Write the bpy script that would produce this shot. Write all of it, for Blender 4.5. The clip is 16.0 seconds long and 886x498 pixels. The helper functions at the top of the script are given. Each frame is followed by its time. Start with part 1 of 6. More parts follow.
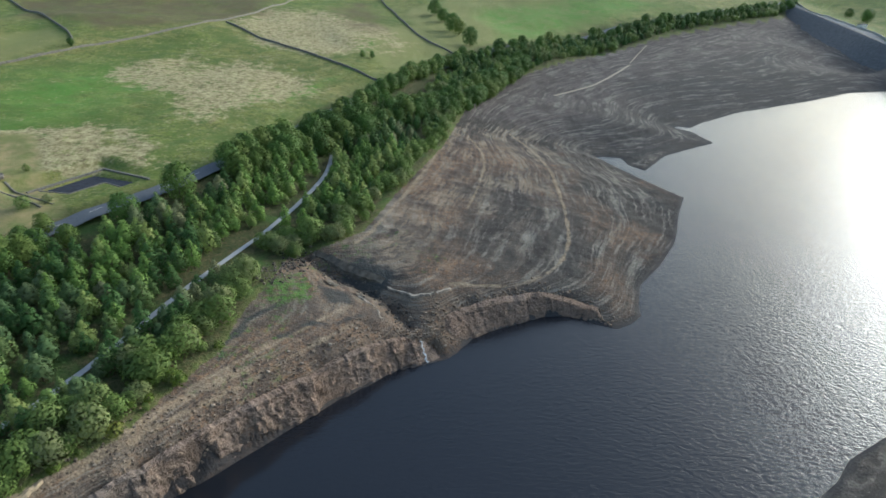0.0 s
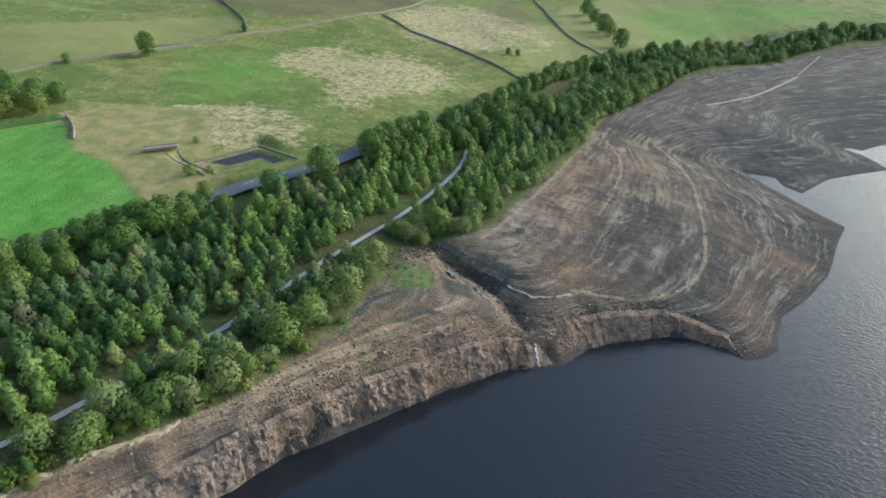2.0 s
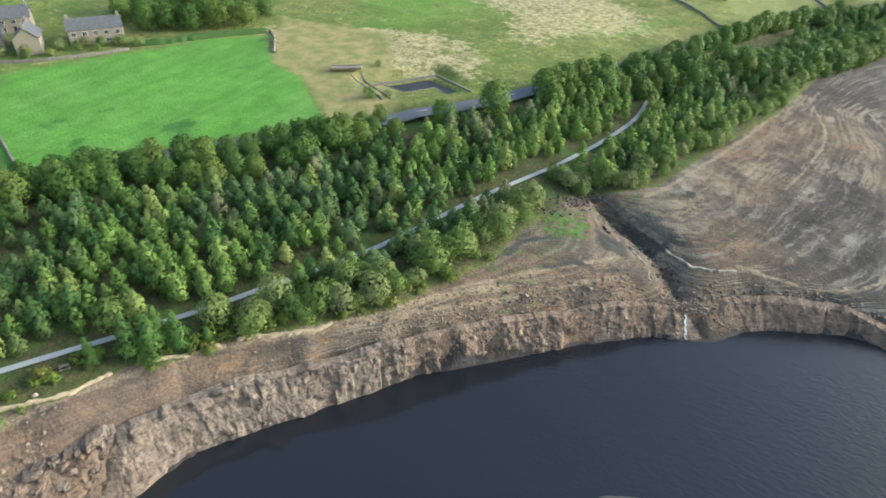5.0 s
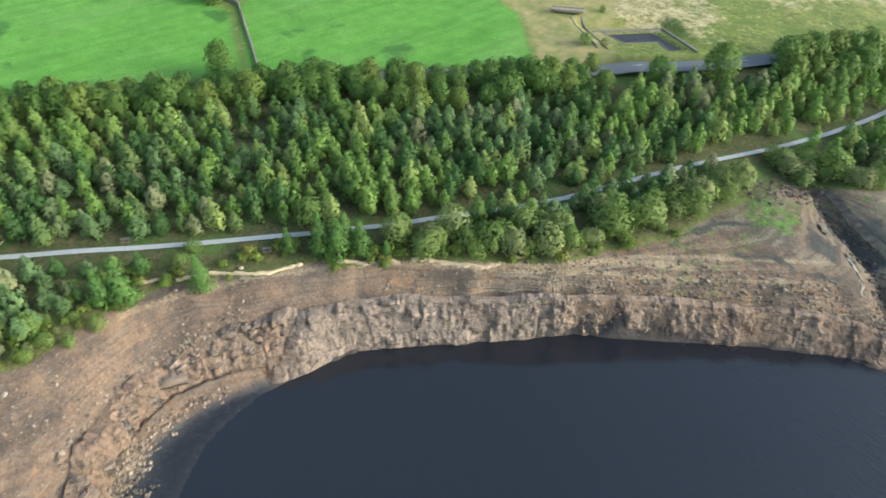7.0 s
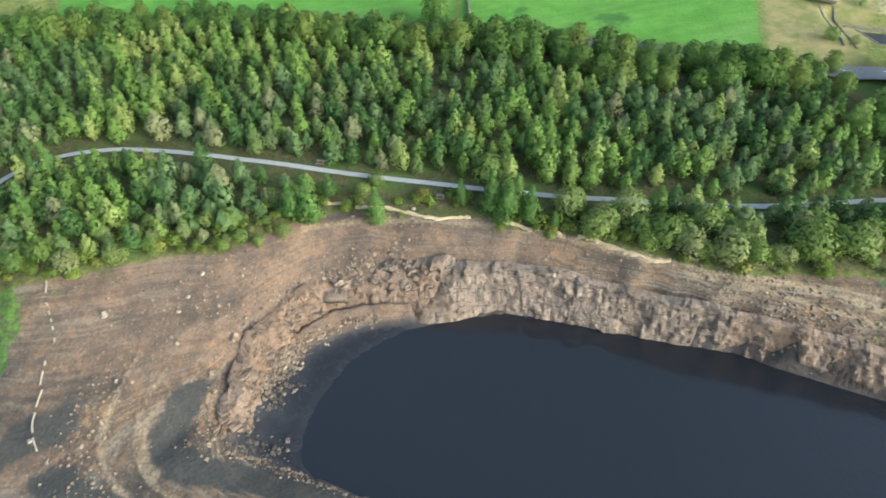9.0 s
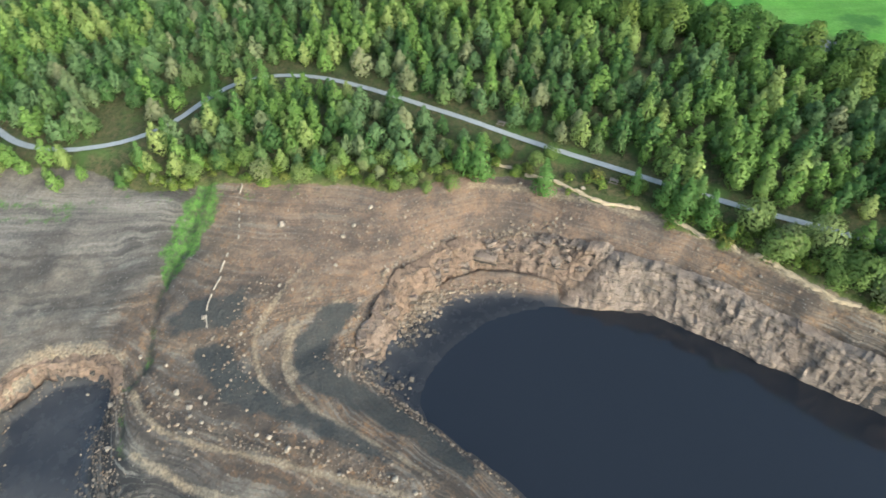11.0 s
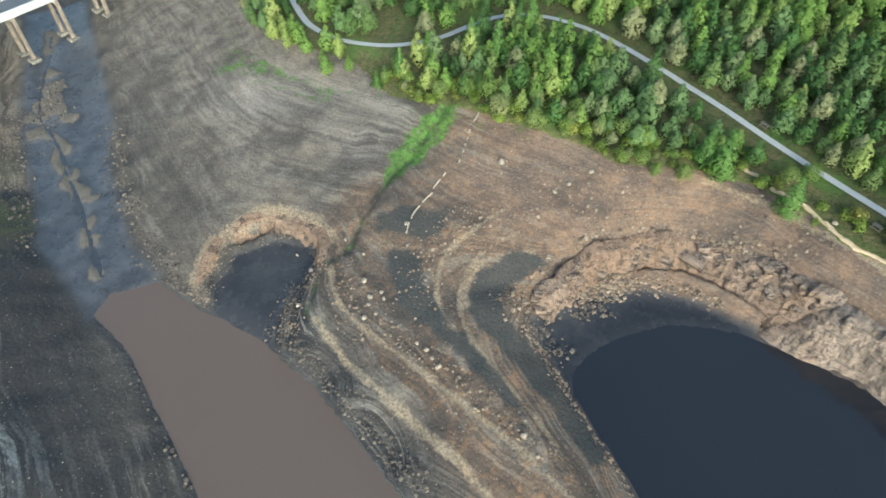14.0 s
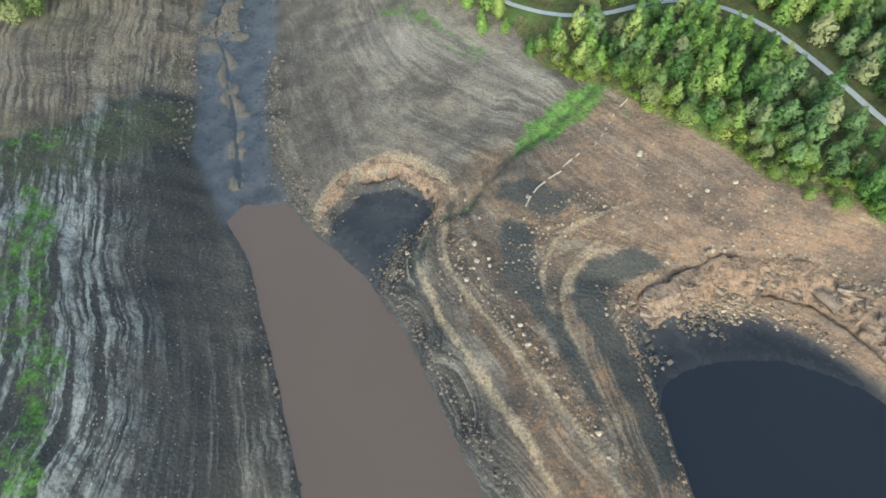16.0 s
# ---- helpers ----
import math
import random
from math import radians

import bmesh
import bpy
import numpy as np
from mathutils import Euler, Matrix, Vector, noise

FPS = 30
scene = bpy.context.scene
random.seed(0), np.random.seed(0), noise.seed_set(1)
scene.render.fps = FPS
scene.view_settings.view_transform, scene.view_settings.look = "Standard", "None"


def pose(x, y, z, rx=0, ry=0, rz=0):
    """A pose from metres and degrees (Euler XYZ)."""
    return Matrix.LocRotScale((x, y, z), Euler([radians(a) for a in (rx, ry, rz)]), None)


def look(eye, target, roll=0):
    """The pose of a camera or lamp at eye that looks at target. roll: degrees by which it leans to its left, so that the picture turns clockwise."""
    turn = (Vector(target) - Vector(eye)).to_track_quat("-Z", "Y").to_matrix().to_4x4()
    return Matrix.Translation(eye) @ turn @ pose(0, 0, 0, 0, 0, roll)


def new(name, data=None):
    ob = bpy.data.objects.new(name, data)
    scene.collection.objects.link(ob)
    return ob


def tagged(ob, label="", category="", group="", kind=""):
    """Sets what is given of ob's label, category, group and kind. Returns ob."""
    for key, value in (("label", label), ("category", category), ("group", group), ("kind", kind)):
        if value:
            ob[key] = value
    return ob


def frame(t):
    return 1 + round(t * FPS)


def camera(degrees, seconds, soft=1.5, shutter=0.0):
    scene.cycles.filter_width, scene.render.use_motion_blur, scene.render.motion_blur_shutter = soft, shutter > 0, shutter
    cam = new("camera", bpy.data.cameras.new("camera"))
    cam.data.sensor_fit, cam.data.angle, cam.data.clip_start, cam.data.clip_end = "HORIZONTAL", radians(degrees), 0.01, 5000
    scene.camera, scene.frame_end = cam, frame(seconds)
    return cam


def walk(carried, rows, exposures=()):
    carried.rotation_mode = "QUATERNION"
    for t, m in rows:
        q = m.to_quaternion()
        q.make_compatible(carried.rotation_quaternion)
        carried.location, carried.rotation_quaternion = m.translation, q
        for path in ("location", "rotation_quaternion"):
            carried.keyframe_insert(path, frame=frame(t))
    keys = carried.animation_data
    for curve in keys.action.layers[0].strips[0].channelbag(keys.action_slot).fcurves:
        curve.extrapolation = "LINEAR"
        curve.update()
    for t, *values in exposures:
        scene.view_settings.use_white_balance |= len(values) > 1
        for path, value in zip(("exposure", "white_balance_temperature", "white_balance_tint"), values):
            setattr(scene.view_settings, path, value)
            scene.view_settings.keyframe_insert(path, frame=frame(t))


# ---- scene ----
EXPO = [(0.0, 0.55, 5700, 1), (3.0, 1.05, 5950, 1), (6.0, 1.3, 6130, 0), (9.0, 1.35, 6100, 0), (12.5, 1.25, 5950, -2), (16.0, 1.25, 6000, -4)]
cam = camera(71.33, 16.0, soft=1.65, shutter=0.35)
# a drone that hovers and turns: seconds, yaw, pitch, roll
EYE_Z = 90.0
PATH_ROWS = [
    (0.0, 0.00, -27.72, -0.61),
    (0.5, 3.27, -27.71, -0.55),
    (1.0, 6.52, -27.67, -0.48),
    (1.5, 9.75, -27.72, -0.39),
    (2.0, 12.96, -27.81, -0.30),
    (2.5, 16.05, -28.04, -0.22),
    (3.0, 19.04, -28.58, -0.15),
    (3.5, 21.45, -29.44, -0.08),
    (4.0, 23.70, -30.54, -0.01),
    (4.5, 26.21, -31.82, 0.07),
    (5.0, 29.40, -33.21, 0.14),
    (5.5, 33.70, -34.63, 0.20),
    (6.0, 39.52, -36.02, 0.25),
    (6.5, 44.66, -37.23, 0.29),
    (7.0, 49.38, -38.18, 0.30),
    (7.5, 54.19, -39.04, 0.27),
    (8.0, 59.16, -39.85, 0.26),
    (8.5, 64.10, -40.66, 0.25),
    (9.0, 69.05, -41.47, 0.26),
    (9.5, 74.00, -42.26, 0.20),
    (10.0, 78.92, -43.01, 0.11),
    (10.5, 83.81, -43.74, 0.01),
    (11.0, 88.66, -44.45, -0.07),
    (11.5, 93.46, -45.16, -0.11),
    (12.0, 98.21, -45.85, -0.07),
    (12.5, 102.80, -46.54, -0.04),
    (13.0, 106.97, -47.29, -0.09),
    (13.5, 111.07, -48.00, -0.10),
    (14.0, 115.13, -48.72, -0.13),
    (14.5, 119.19, -49.45, -0.17),
    (15.0, 123.24, -50.17, -0.20),
    (15.5, 127.33, -50.87, -0.26),
    (16.0, 131.40, -51.61, -0.33),
]
walk(cam, [(t, pose(0, 0, EYE_Z, 90 + p, 0, y) @ pose(0, 0, 0, 0, 0, r)) for t, y, p, r in PATH_ROWS], EXPO)


# ---------------------------------------------------------------- sky and sun (thin bright overcast)
SUN_ELEVATION, SUN_AZIMUTH = 19.0, 54.0
world = bpy.data.worlds.new("world")
scene.world = world
world.use_nodes = True
wt = world.node_tree
sky = wt.nodes.new("ShaderNodeTexSky")
sky.sky_type, sky.sun_disc = "NISHITA", False
sky.sun_elevation, sky.sun_rotation = radians(SUN_ELEVATION), radians(SUN_AZIMUTH)
sky.air_density, sky.dust_density, sky.ozone_density = 1.0, 3.0, 1.0
haze = wt.nodes.new("ShaderNodeHueSaturation")  # thin cloud greys the blue
haze.inputs["Saturation"].default_value = 0.85
wt.links.new(sky.outputs["Color"], haze.inputs["Color"])
wt.links.new(haze.outputs["Color"], wt.nodes["Background"].inputs["Color"])
wt.nodes["Background"].inputs["Strength"].default_value = 0.15
sun = new("sun", bpy.data.lights.new("sun", "SUN"))
sun.data.energy, sun.data.angle, sun.data.color = 1.5, radians(34), (1.0, 0.98, 0.95)
e, a = radians(SUN_ELEVATION), radians(SUN_AZIMUTH)
sun.matrix_world = look((0, 0, 200), (-math.sin(a) * math.cos(e) * 10, -math.cos(a) * math.cos(e) * 10, 200 - 10 * math.sin(e)))



# ---------------------------------------------------------------- materials
class Mat:
    """Short way to write node materials."""

    def __init__(self, name, rough=0.9, metal=0.0):
        self.m = bpy.data.materials.new(name)
        self.m.use_nodes = True
        self.t = self.m.node_tree
        self.b = self.t.nodes["Principled BSDF"]
        self.b.inputs["Roughness"].default_value = rough
        self.b.inputs["Metallic"].default_value = metal
        self.b.inputs["Specular IOR Level"].default_value = 0.3
        self.co = self.t.nodes.new("ShaderNodeTexCoord").outputs["Object"]

    def put(self, socket, v):
        if isinstance(v, (int, float)):
            socket.default_value = v
        elif isinstance(v, tuple):
            socket.default_value = (*v, 1.0) if len(v) == 3 and len(socket.default_value) == 4 else v
        else:
            self.t.links.new(v, socket)

    def attr(self, name):
        n = self.t.nodes.new("ShaderNodeAttribute")
        n.attribute_name = name
        return n.outputs["Fac"]

    def noise(self, scale, detail=4.0, rough=0.55, vec=None, warp=0.0, dims="3D"):
        n = self.t.nodes.new("ShaderNodeTexNoise")
        n.noise_dimensions = dims
        n.inputs["Scale"].default_value, n.inputs["Detail"].default_value = scale, detail
        n.inputs["Roughness"].default_value, n.inputs["Distortion"].default_value = rough, warp
        if dims == "1D":
            self.put(n.inputs["W"], vec)
        else:
            self.put(n.inputs["Vector"], vec if vec is not None else self.co)
        return n.outputs["Fac"]

    def voronoi(self, scale, feature="F1", vec=None, out="Distance"):
        n = self.t.nodes.new("ShaderNodeTexVoronoi")
        n.feature = feature
        n.inputs["Scale"].default_value = scale
        self.put(n.inputs["Vector"], vec if vec is not None else self.co)
        return n.outputs[out]

    def stretch(self, x, y, z):
        n = self.t.nodes.new("ShaderNodeMapping")
        n.inputs["Scale"].default_value = (x, y, z)
        self.t.links.new(self.co, n.inputs["Vector"])
        return n.outputs["Vector"]

    def part(self, k):
        n = self.t.nodes.new("ShaderNodeSeparateXYZ")
        self.t.links.new(self.co, n.inputs[0])
        return n.outputs[k]

    def math(self, op, a, b=0.0):
        n = self.t.nodes.new("ShaderNodeMath")
        n.operation = op
        self.put(n.inputs[0], a)
        self.put(n.inputs[1], b)
        return n.outputs[0]

    def curve(self, v, *stops):
        """Ramp of (place, colour or grey)."""
        n = self.t.nodes.new("ShaderNodeValToRGB")
        r = n.color_ramp
        while len(r.elements) < len(stops):
            r.elements.new(0.5)
        for e, (p, c) in zip(r.elements, stops):
            e.position = p
            e.color = (c, c, c, 1) if isinstance(c, (int, float)) else (*c, 1)
        self.put(n.inputs["Fac"], v)
        return n.outputs["Color"]

    def mix(self, f, a, b, kind="MIX"):
        n = self.t.nodes.new("ShaderNodeMix")
        n.data_type, n.blend_type = "RGBA", kind
        self.put(n.inputs[0], f)
        self.put(n.inputs[6], a)
        self.put(n.inputs[7], b)
        return n.outputs[2]

    def random(self, island=False):
        if island:
            return self.t.nodes.new("ShaderNodeNewGeometry").outputs["Random Per Island"]
        return self.t.nodes.new("ShaderNodeObjectInfo").outputs["Random"]

    def bump(self, h, strength=0.5, distance=0.1):
        n = self.t.nodes.new("ShaderNodeBump")
        n.inputs["Strength"].default_value, n.inputs["Distance"].default_value = strength, distance
        self.t.links.new(h, n.inputs["Height"])
        self.t.links.new(n.outputs["Normal"], self.b.inputs["Normal"])

    def done(self, colour, rough=None):
        self.put(self.b.inputs["Base Color"], colour)
        if rough is not None:
            self.put(self.b.inputs["Roughness"], rough)
        return self.m


def simple(name, c, rough=0.85, var=0.25, scale=3.0, metal=0.0, bump=0.3):
    k = Mat(name, rough, metal)
    n = k.noise(scale, 5)
    dark = tuple(v * (1 - var) for v in c)
    lite = tuple(min(1, v * (1 + var)) for v in c)
    k.bump(k.noise(scale * 4, 4), bump, 0.05)
    return k.done(k.curve(n, (0.3, dark), (0.7, lite)))


def ground_material():
    k = Mat("land")
    big, mid, fine = k.noise(0.025, 4), k.noise(0.22, 5), k.noise(2.2, 5)
    grit = k.voronoi(1.6)
    # strand lines left by the falling water follow the contours
    level = k.attr("level")
    w = k.math("ADD", level, k.math("ADD", k.math("MULTIPLY", k.noise(0.03, 2), 1.2), k.math("MULTIPLY", k.noise(0.35, 5, 0.65), 0.36)))
    def streaks(fall, run, detail, rough):
        n = k.t.nodes.new("ShaderNodeCombineXYZ")
        k.put(n.inputs[0], k.math("MULTIPLY", w, fall))
        k.put(n.inputs[1], k.math("MULTIPLY", k.part("X"), run))
        k.put(n.inputs[2], k.math("MULTIPLY", k.part("Y"), run))
        return k.math("ADD", k.math("MULTIPLY", k.math("SUBTRACT", k.noise(1.0, detail, rough, vec=n.outputs[0]), 0.5), 1.75), 0.5)
    band, band2 = streaks(1.1, 0.015, 4, 0.6), streaks(5.0, 0.04, 3, 0.6)
    broken = k.curve(k.noise(0.10, 6, 0.7), (0.36, 0.25), (0.58, 1.0))
    torn = k.math("MULTIPLY", k.curve(k.noise(0.16, 6, 0.75, warp=0.4), (0.38, 0.1), (0.54, 1.0)), k.math("MULTIPLY", k.math("SUBTRACT", 1.0, k.math("MAXIMUM", k.math("MULTIPLY", k.attr("calm"), 0.45), k.math("MULTIPLY", k.attr("bench"), 0.5))), k.math("SUBTRACT", 1.0, k.math("MULTIPLY", k.attr("rust"), 0.35))))
    silt = k.curve(band, (0.34, (0.034, 0.034, 0.035)), (0.5, (0.050, 0.049, 0.048)), (0.58, (0.24, 0.22, 0.185)), (0.66, (0.046, 0.044, 0.043)))
    silt = k.mix(broken, (0.036, 0.035, 0.036), silt)
    grey = k.curve(band, (0.34, (0.034, 0.036, 0.038)), (0.5, (0.054, 0.056, 0.057)), (0.58, (0.40, 0.40, 0.375)), (0.70, (0.060, 0.058, 0.058)))
    dash = k.curve(k.noise(0.55, 6, 0.8, vec=k.stretch(1.0, 0.45, 1)), (0.42, 0.25), (0.54, 1.0))
    grey = k.mix(k.math("MULTIPLY", k.math("MULTIPLY", broken, dash), k.curve(k.math("MULTIPLY", level, 0.1), (0.34, 0.05), (0.62, 1.0))), (0.036, 0.038, 0.041), grey)
    dry = k.curve(band, (0.34, (0.112, 0.091, 0.070)), (0.5, (0.195, 0.163, 0.124)), (0.6, (0.307, 0.251, 0.185)), (0.72, (0.140, 0.113, 0.088)))
    rust = k.curve(band, (0.34, (0.140, 0.097, 0.068)), (0.5, (0.242, 0.163, 0.108)), (0.62, (0.326, 0.222, 0.139)), (0.75, (0.158, 0.118, 0.088)))
    dry = k.mix(k.math("MULTIPLY", broken, 0.75), k.mix(mid, (0.121, 0.099, 0.077), (0.223, 0.187, 0.144)), dry)
    rust = k.mix(k.math("MULTIPLY", broken, 0.55), k.mix(mid, (0.149, 0.106, 0.077), (0.260, 0.182, 0.124)), rust)
    coarse = streaks(0.7, 0.03, 6, 0.7)
    bare = k.mix(k.attr("dry"), silt, dry)
    bare = k.mix(k.math("MULTIPLY", k.attr("fan"), k.curve(coarse, (0.46, 0.9), (0.53, 0.0))), bare, k.mix(fine, (0.032, 0.028, 0.027), (0.062, 0.052, 0.047)))
    bare = k.mix(k.math("MULTIPLY", k.math("MULTIPLY", k.attr("tan"), broken), k.curve(coarse, (0.42, 0.0), (0.52, 0.9))), bare, k.mix(mid, (0.24, 0.180, 0.125), (0.45, 0.370, 0.275)))
    shelf = k.curve(k.math("MULTIPLY", level, 0.1), (0.42, 0.0), (0.66, 1.0))
    grey = k.mix(k.math("MULTIPLY", k.math("MULTIPLY", shelf, dash), k.curve(streaks(3.2, 0.05, 5, 0.7), (0.52, 0.0), (0.60, 0.8))), grey, (0.36, 0.37, 0.35))
    bare = k.mix(k.attr("grey"), bare, grey)
    bare = k.mix(k.math("MULTIPLY", k.attr("calm"), k.curve(k.math("MULTIPLY", level, 0.1), (0.25, 0.3), (0.7, 0.85))), bare, k.mix(k.curve(k.noise(0.3, 5, 0.6), (0.35, 0.0), (0.65, 1.0)), (0.130, 0.109, 0.089), (0.255, 0.213, 0.168)))
    bare = k.mix(k.attr("rust"), bare, rust)
    bare = k.mix(k.math("MULTIPLY", k.attr("rust"), k.curve(k.noise(0.7, 7, 0.75), (0.50, 0.0), (0.62, 0.75))), bare, (0.36, 0.19, 0.085))
    bare = k.mix(k.math("MULTIPLY", k.attr("rust"), k.curve(k.noise(0.5, 7, 0.75, warp=0.5), (0.40, 0.7), (0.50, 0.0))), bare, (0.085, 0.068, 0.056))
    bare = k.mix(k.math("MULTIPLY", k.attr("shelf"), k.curve(band, (0.50, 0.85), (0.66, 0.45))), bare, k.mix(k.noise(0.08, 6, 0.7), (0.040, 0.039, 0.041), (0.088, 0.082, 0.080)))
    bare = k.mix(k.math("MULTIPLY", k.attr("brow"), 0.7), bare, k.mix(k.noise(0.12, 6, 0.7), (0.100, 0.084, 0.080), (0.190, 0.158, 0.145)))
    bare = k.mix(k.math("MULTIPLY", k.attr("bench"), 0.6), bare, k.mix(k.curve(k.noise(0.11, 7, 0.72, warp=0.8), (0.40, 0.0), (0.60, 1.0)), (0.125, 0.098, 0.084), (0.305, 0.195, 0.130)))
    bare = k.mix(k.math("MULTIPLY", k.attr("upper"), 0.75), bare, k.mix(k.curve(k.noise(0.12, 7, 0.75, warp=0.5), (0.36, 0.1), (0.6, 0.9)), k.mix(mid, (0.13, 0.105, 0.08), (0.27, 0.215, 0.155)), k.curve(band2, (0.36, (0.12, 0.095, 0.072)), (0.5, (0.22, 0.175, 0.125)), (0.62, (0.35, 0.275, 0.19)), (0.75, (0.20, 0.155, 0.11)))))
    bare = k.mix(k.math("MULTIPLY", k.attr("pale"), 0.8), bare, k.curve(band, (0.36, (0.170, 0.150, 0.130)), (0.55, (0.340, 0.300, 0.255)), (0.68, (0.225, 0.197, 0.167))))
    bare = k.mix(k.math("MULTIPLY", k.curve(band2, (0.56, 0.0), (0.68, 0.6)), k.math("MULTIPLY", torn, k.math("SUBTRACT", 1.0, k.attr("grey")))), bare, (0.298, 0.276, 0.237))
    bare = k.mix(k.math("MULTIPLY", k.curve(band2, (0.34, 0.75), (0.46, 0.0)), torn), bare, (0.056, 0.052, 0.048))
    bare = k.mix(k.curve(k.noise(0.09, 5, 0.6), (0.36, 0.7), (0.52, 0.0)), bare, (0.065, 0.057, 0.052))
    strand = k.curve(k.math("MULTIPLY", k.math("ADD", k.attr("strand"), k.math("MULTIPLY", k.math("SUBTRACT", k.noise(0.2, 7, 0.75), 0.46), 5.0)), 0.25), (0.14, 1.0), (0.34, 0.0))
    bare = k.mix(k.math("MULTIPLY", strand, k.curve(fine, (0.3, 0.35), (0.6, 0.9))), bare, k.mix(mid, (0.316, 0.217, 0.124), (0.391, 0.335, 0.247)))
    bare = k.mix(k.math("MULTIPLY", k.curve(grit, (0.12, 1.0), (0.26, 0.0)), k.curve(fine, (0.5, 0.0), (0.6, 0.7))), bare, (0.316, 0.295, 0.258))
    bare = k.mix(k.curve(fine, (0.3, 0.35), (0.6, 0.0)), bare, (0.047, 0.042, 0.038))
    stain = k.curve(k.math("ADD", k.math("MULTIPLY", k.math("ADD", k.attr("dark"), k.math("MULTIPLY", k.math("SUBTRACT", k.noise(0.22, 6, 0.7), 0.5), 5.0)), 0.125), 0.5), (0.44, 1.0), (0.56, 0.0))
    bare = k.mix(k.math("MULTIPLY", stain, k.curve(mid, (0.3, 0.95), (0.75, 0.8))), bare, k.mix(fine, (0.037, 0.039, 0.039), (0.079, 0.081, 0.076)))
    bare = k.mix(k.math("MULTIPLY", k.attr("moss"), k.curve(k.noise(0.6, 6, 0.75), (0.40, 0.0), (0.58, 0.85))), bare, k.mix(fine, (0.045, 0.055, 0.026), (0.10, 0.115, 0.045)))
    weed = k.mix(k.curve(k.noise(0.8, 6, 0.75), (0.38, 0.0), (0.62, 1.0)), (0.045, 0.085, 0.02), (0.11, 0.255, 0.035))
    patch = k.curve(k.math("ADD", k.math("MULTIPLY", k.noise(0.45, 6, 0.75), 0.9), k.math("MULTIPLY", k.attr("weed"), 0.42)), (0.655, 0.0), (0.79, 0.95))
    bare = k.mix(k.math("MULTIPLY", patch, k.curve(fine, (0.3, 0.5), (0.6, 1.0))), bare, weed)
    bare = k.mix(k.attr("channel"), bare, (0.028, 0.032, 0.022))
    # plants
    lush = k.mix(k.curve(mid, (0.35, 0.0), (0.65, 1.0)), (0.105, 0.275, 0.038), (0.145, 0.350, 0.056))
    lush = k.mix(k.curve(k.noise(0.06, 4, vec=k.stretch(1, 0.35, 1)), (0.46, 0.0), (0.68, 0.6)), lush, (0.18, 0.315, 0.085))
    lush = k.mix(k.curve(k.noise(0.5, 3, vec=k.stretch(0.6, 0.03, 1)), (0.42, 0.35), (0.52, 0.0)), lush, (0.075, 0.20, 0.030))
    lush = k.mix(k.curve(fine, (0.35, 0.45), (0.6, 0.0)), lush, (0.055, 0.15, 0.024))
    lush = k.mix(k.curve(k.noise(0.045, 5, 0.6), (0.60, 0.0), (0.66, 0.8)), lush, (0.045, 0.13, 0.025))
    straw = k.mix(k.curve(k.noise(0.5, 6, 0.8), (0.38, 0.0), (0.62, 1.0)), (0.20, 0.165, 0.075), (0.57, 0.50, 0.28))
    moor = k.mix(k.curve(big, (0.40, 0.0), (0.60, 1.0)), (0.175, 0.205, 0.040), (0.30, 0.275, 0.088))
    moor = k.mix(k.curve(k.noise(0.014, 3, 0.6, warp=0.6), (0.46, 0.0), (0.60, 0.6)), moor, (0.150, 0.230, 0.034))
    moor = k.mix(k.curve(k.noise(0.3, 7, 0.8), (0.42, 0.8), (0.54, 0.0)), moor, (0.080, 0.105, 0.024))
    moor = k.mix(k.curve(k.noise(1.1, 6, 0.8), (0.36, 0.55), (0.5, 0.0)), moor, (0.055, 0.085, 0.022))
    moor = k.mix(k.curve(k.noise(0.7, 6, 0.8, warp=0.4), (0.50, 0.0), (0.62, 0.65)), moor, (0.33, 0.33, 0.14))
    moor = k.mix(k.curve(k.noise(0.15, 6, 0.75), (0.49, 0.0), (0.62, 0.75)), moor, (0.068, 0.120, 0.028))
    moor = k.mix(k.curve(k.noise(0.035, 6, 0.7, warp=0.5), (0.50, 0.0), (0.60, 0.55)), moor, (0.085, 0.135, 0.026))
    moor = k.mix(k.math("MULTIPLY", k.attr("pasture"), 0.8), moor, k.mix(mid, (0.20, 0.215, 0.075), (0.28, 0.275, 0.10)))
    moor = k.mix(k.math("MULTIPLY", k.attr("fresh"), k.curve(k.noise(0.08, 5, 0.7), (0.3, 0.1), (0.6, 0.75))), moor, (0.10, 0.25, 0.032))
    tuft = k.math("ADD", k.math("MULTIPLY", k.noise(0.24, 7, 0.8), 0.95), k.math("MULTIPLY", k.attr("tuss"), 0.20))
    moor = k.mix(k.curve(tuft, (0.555, 0.0), (0.64, 0.95)), moor, straw)
    moor = k.mix(k.math("MULTIPLY", k.attr("tuss"), k.curve(k.noise(0.42, 7, 0.8), (0.36, 0.9), (0.47, 0.0))), moor, (0.12, 0.085, 0.042))
    moor = k.mix(k.math("MULTIPLY", k.attr("heath"), k.curve(k.noise(0.05, 7, 0.75), (0.34, 0.25), (0.58, 0.95))), moor, k.mix(fine, (0.085, 0.075, 0.035), (0.17, 0.135, 0.065)))
    moor = k.mix(k.curve(k.noise(0.10, 7, 0.8), (0.64, 0.0), (0.70, 0.7)), moor, (0.045, 0.075, 0.025))
    floor = k.mix(mid, (0.045, 0.060, 0.020), (0.105, 0.115, 0.042))
    floor = k.mix(k.curve(k.noise(0.7, 6, 0.75), (0.46, 0.0), (0.6, 0.75)), floor, (0.15, 0.115, 0.062))
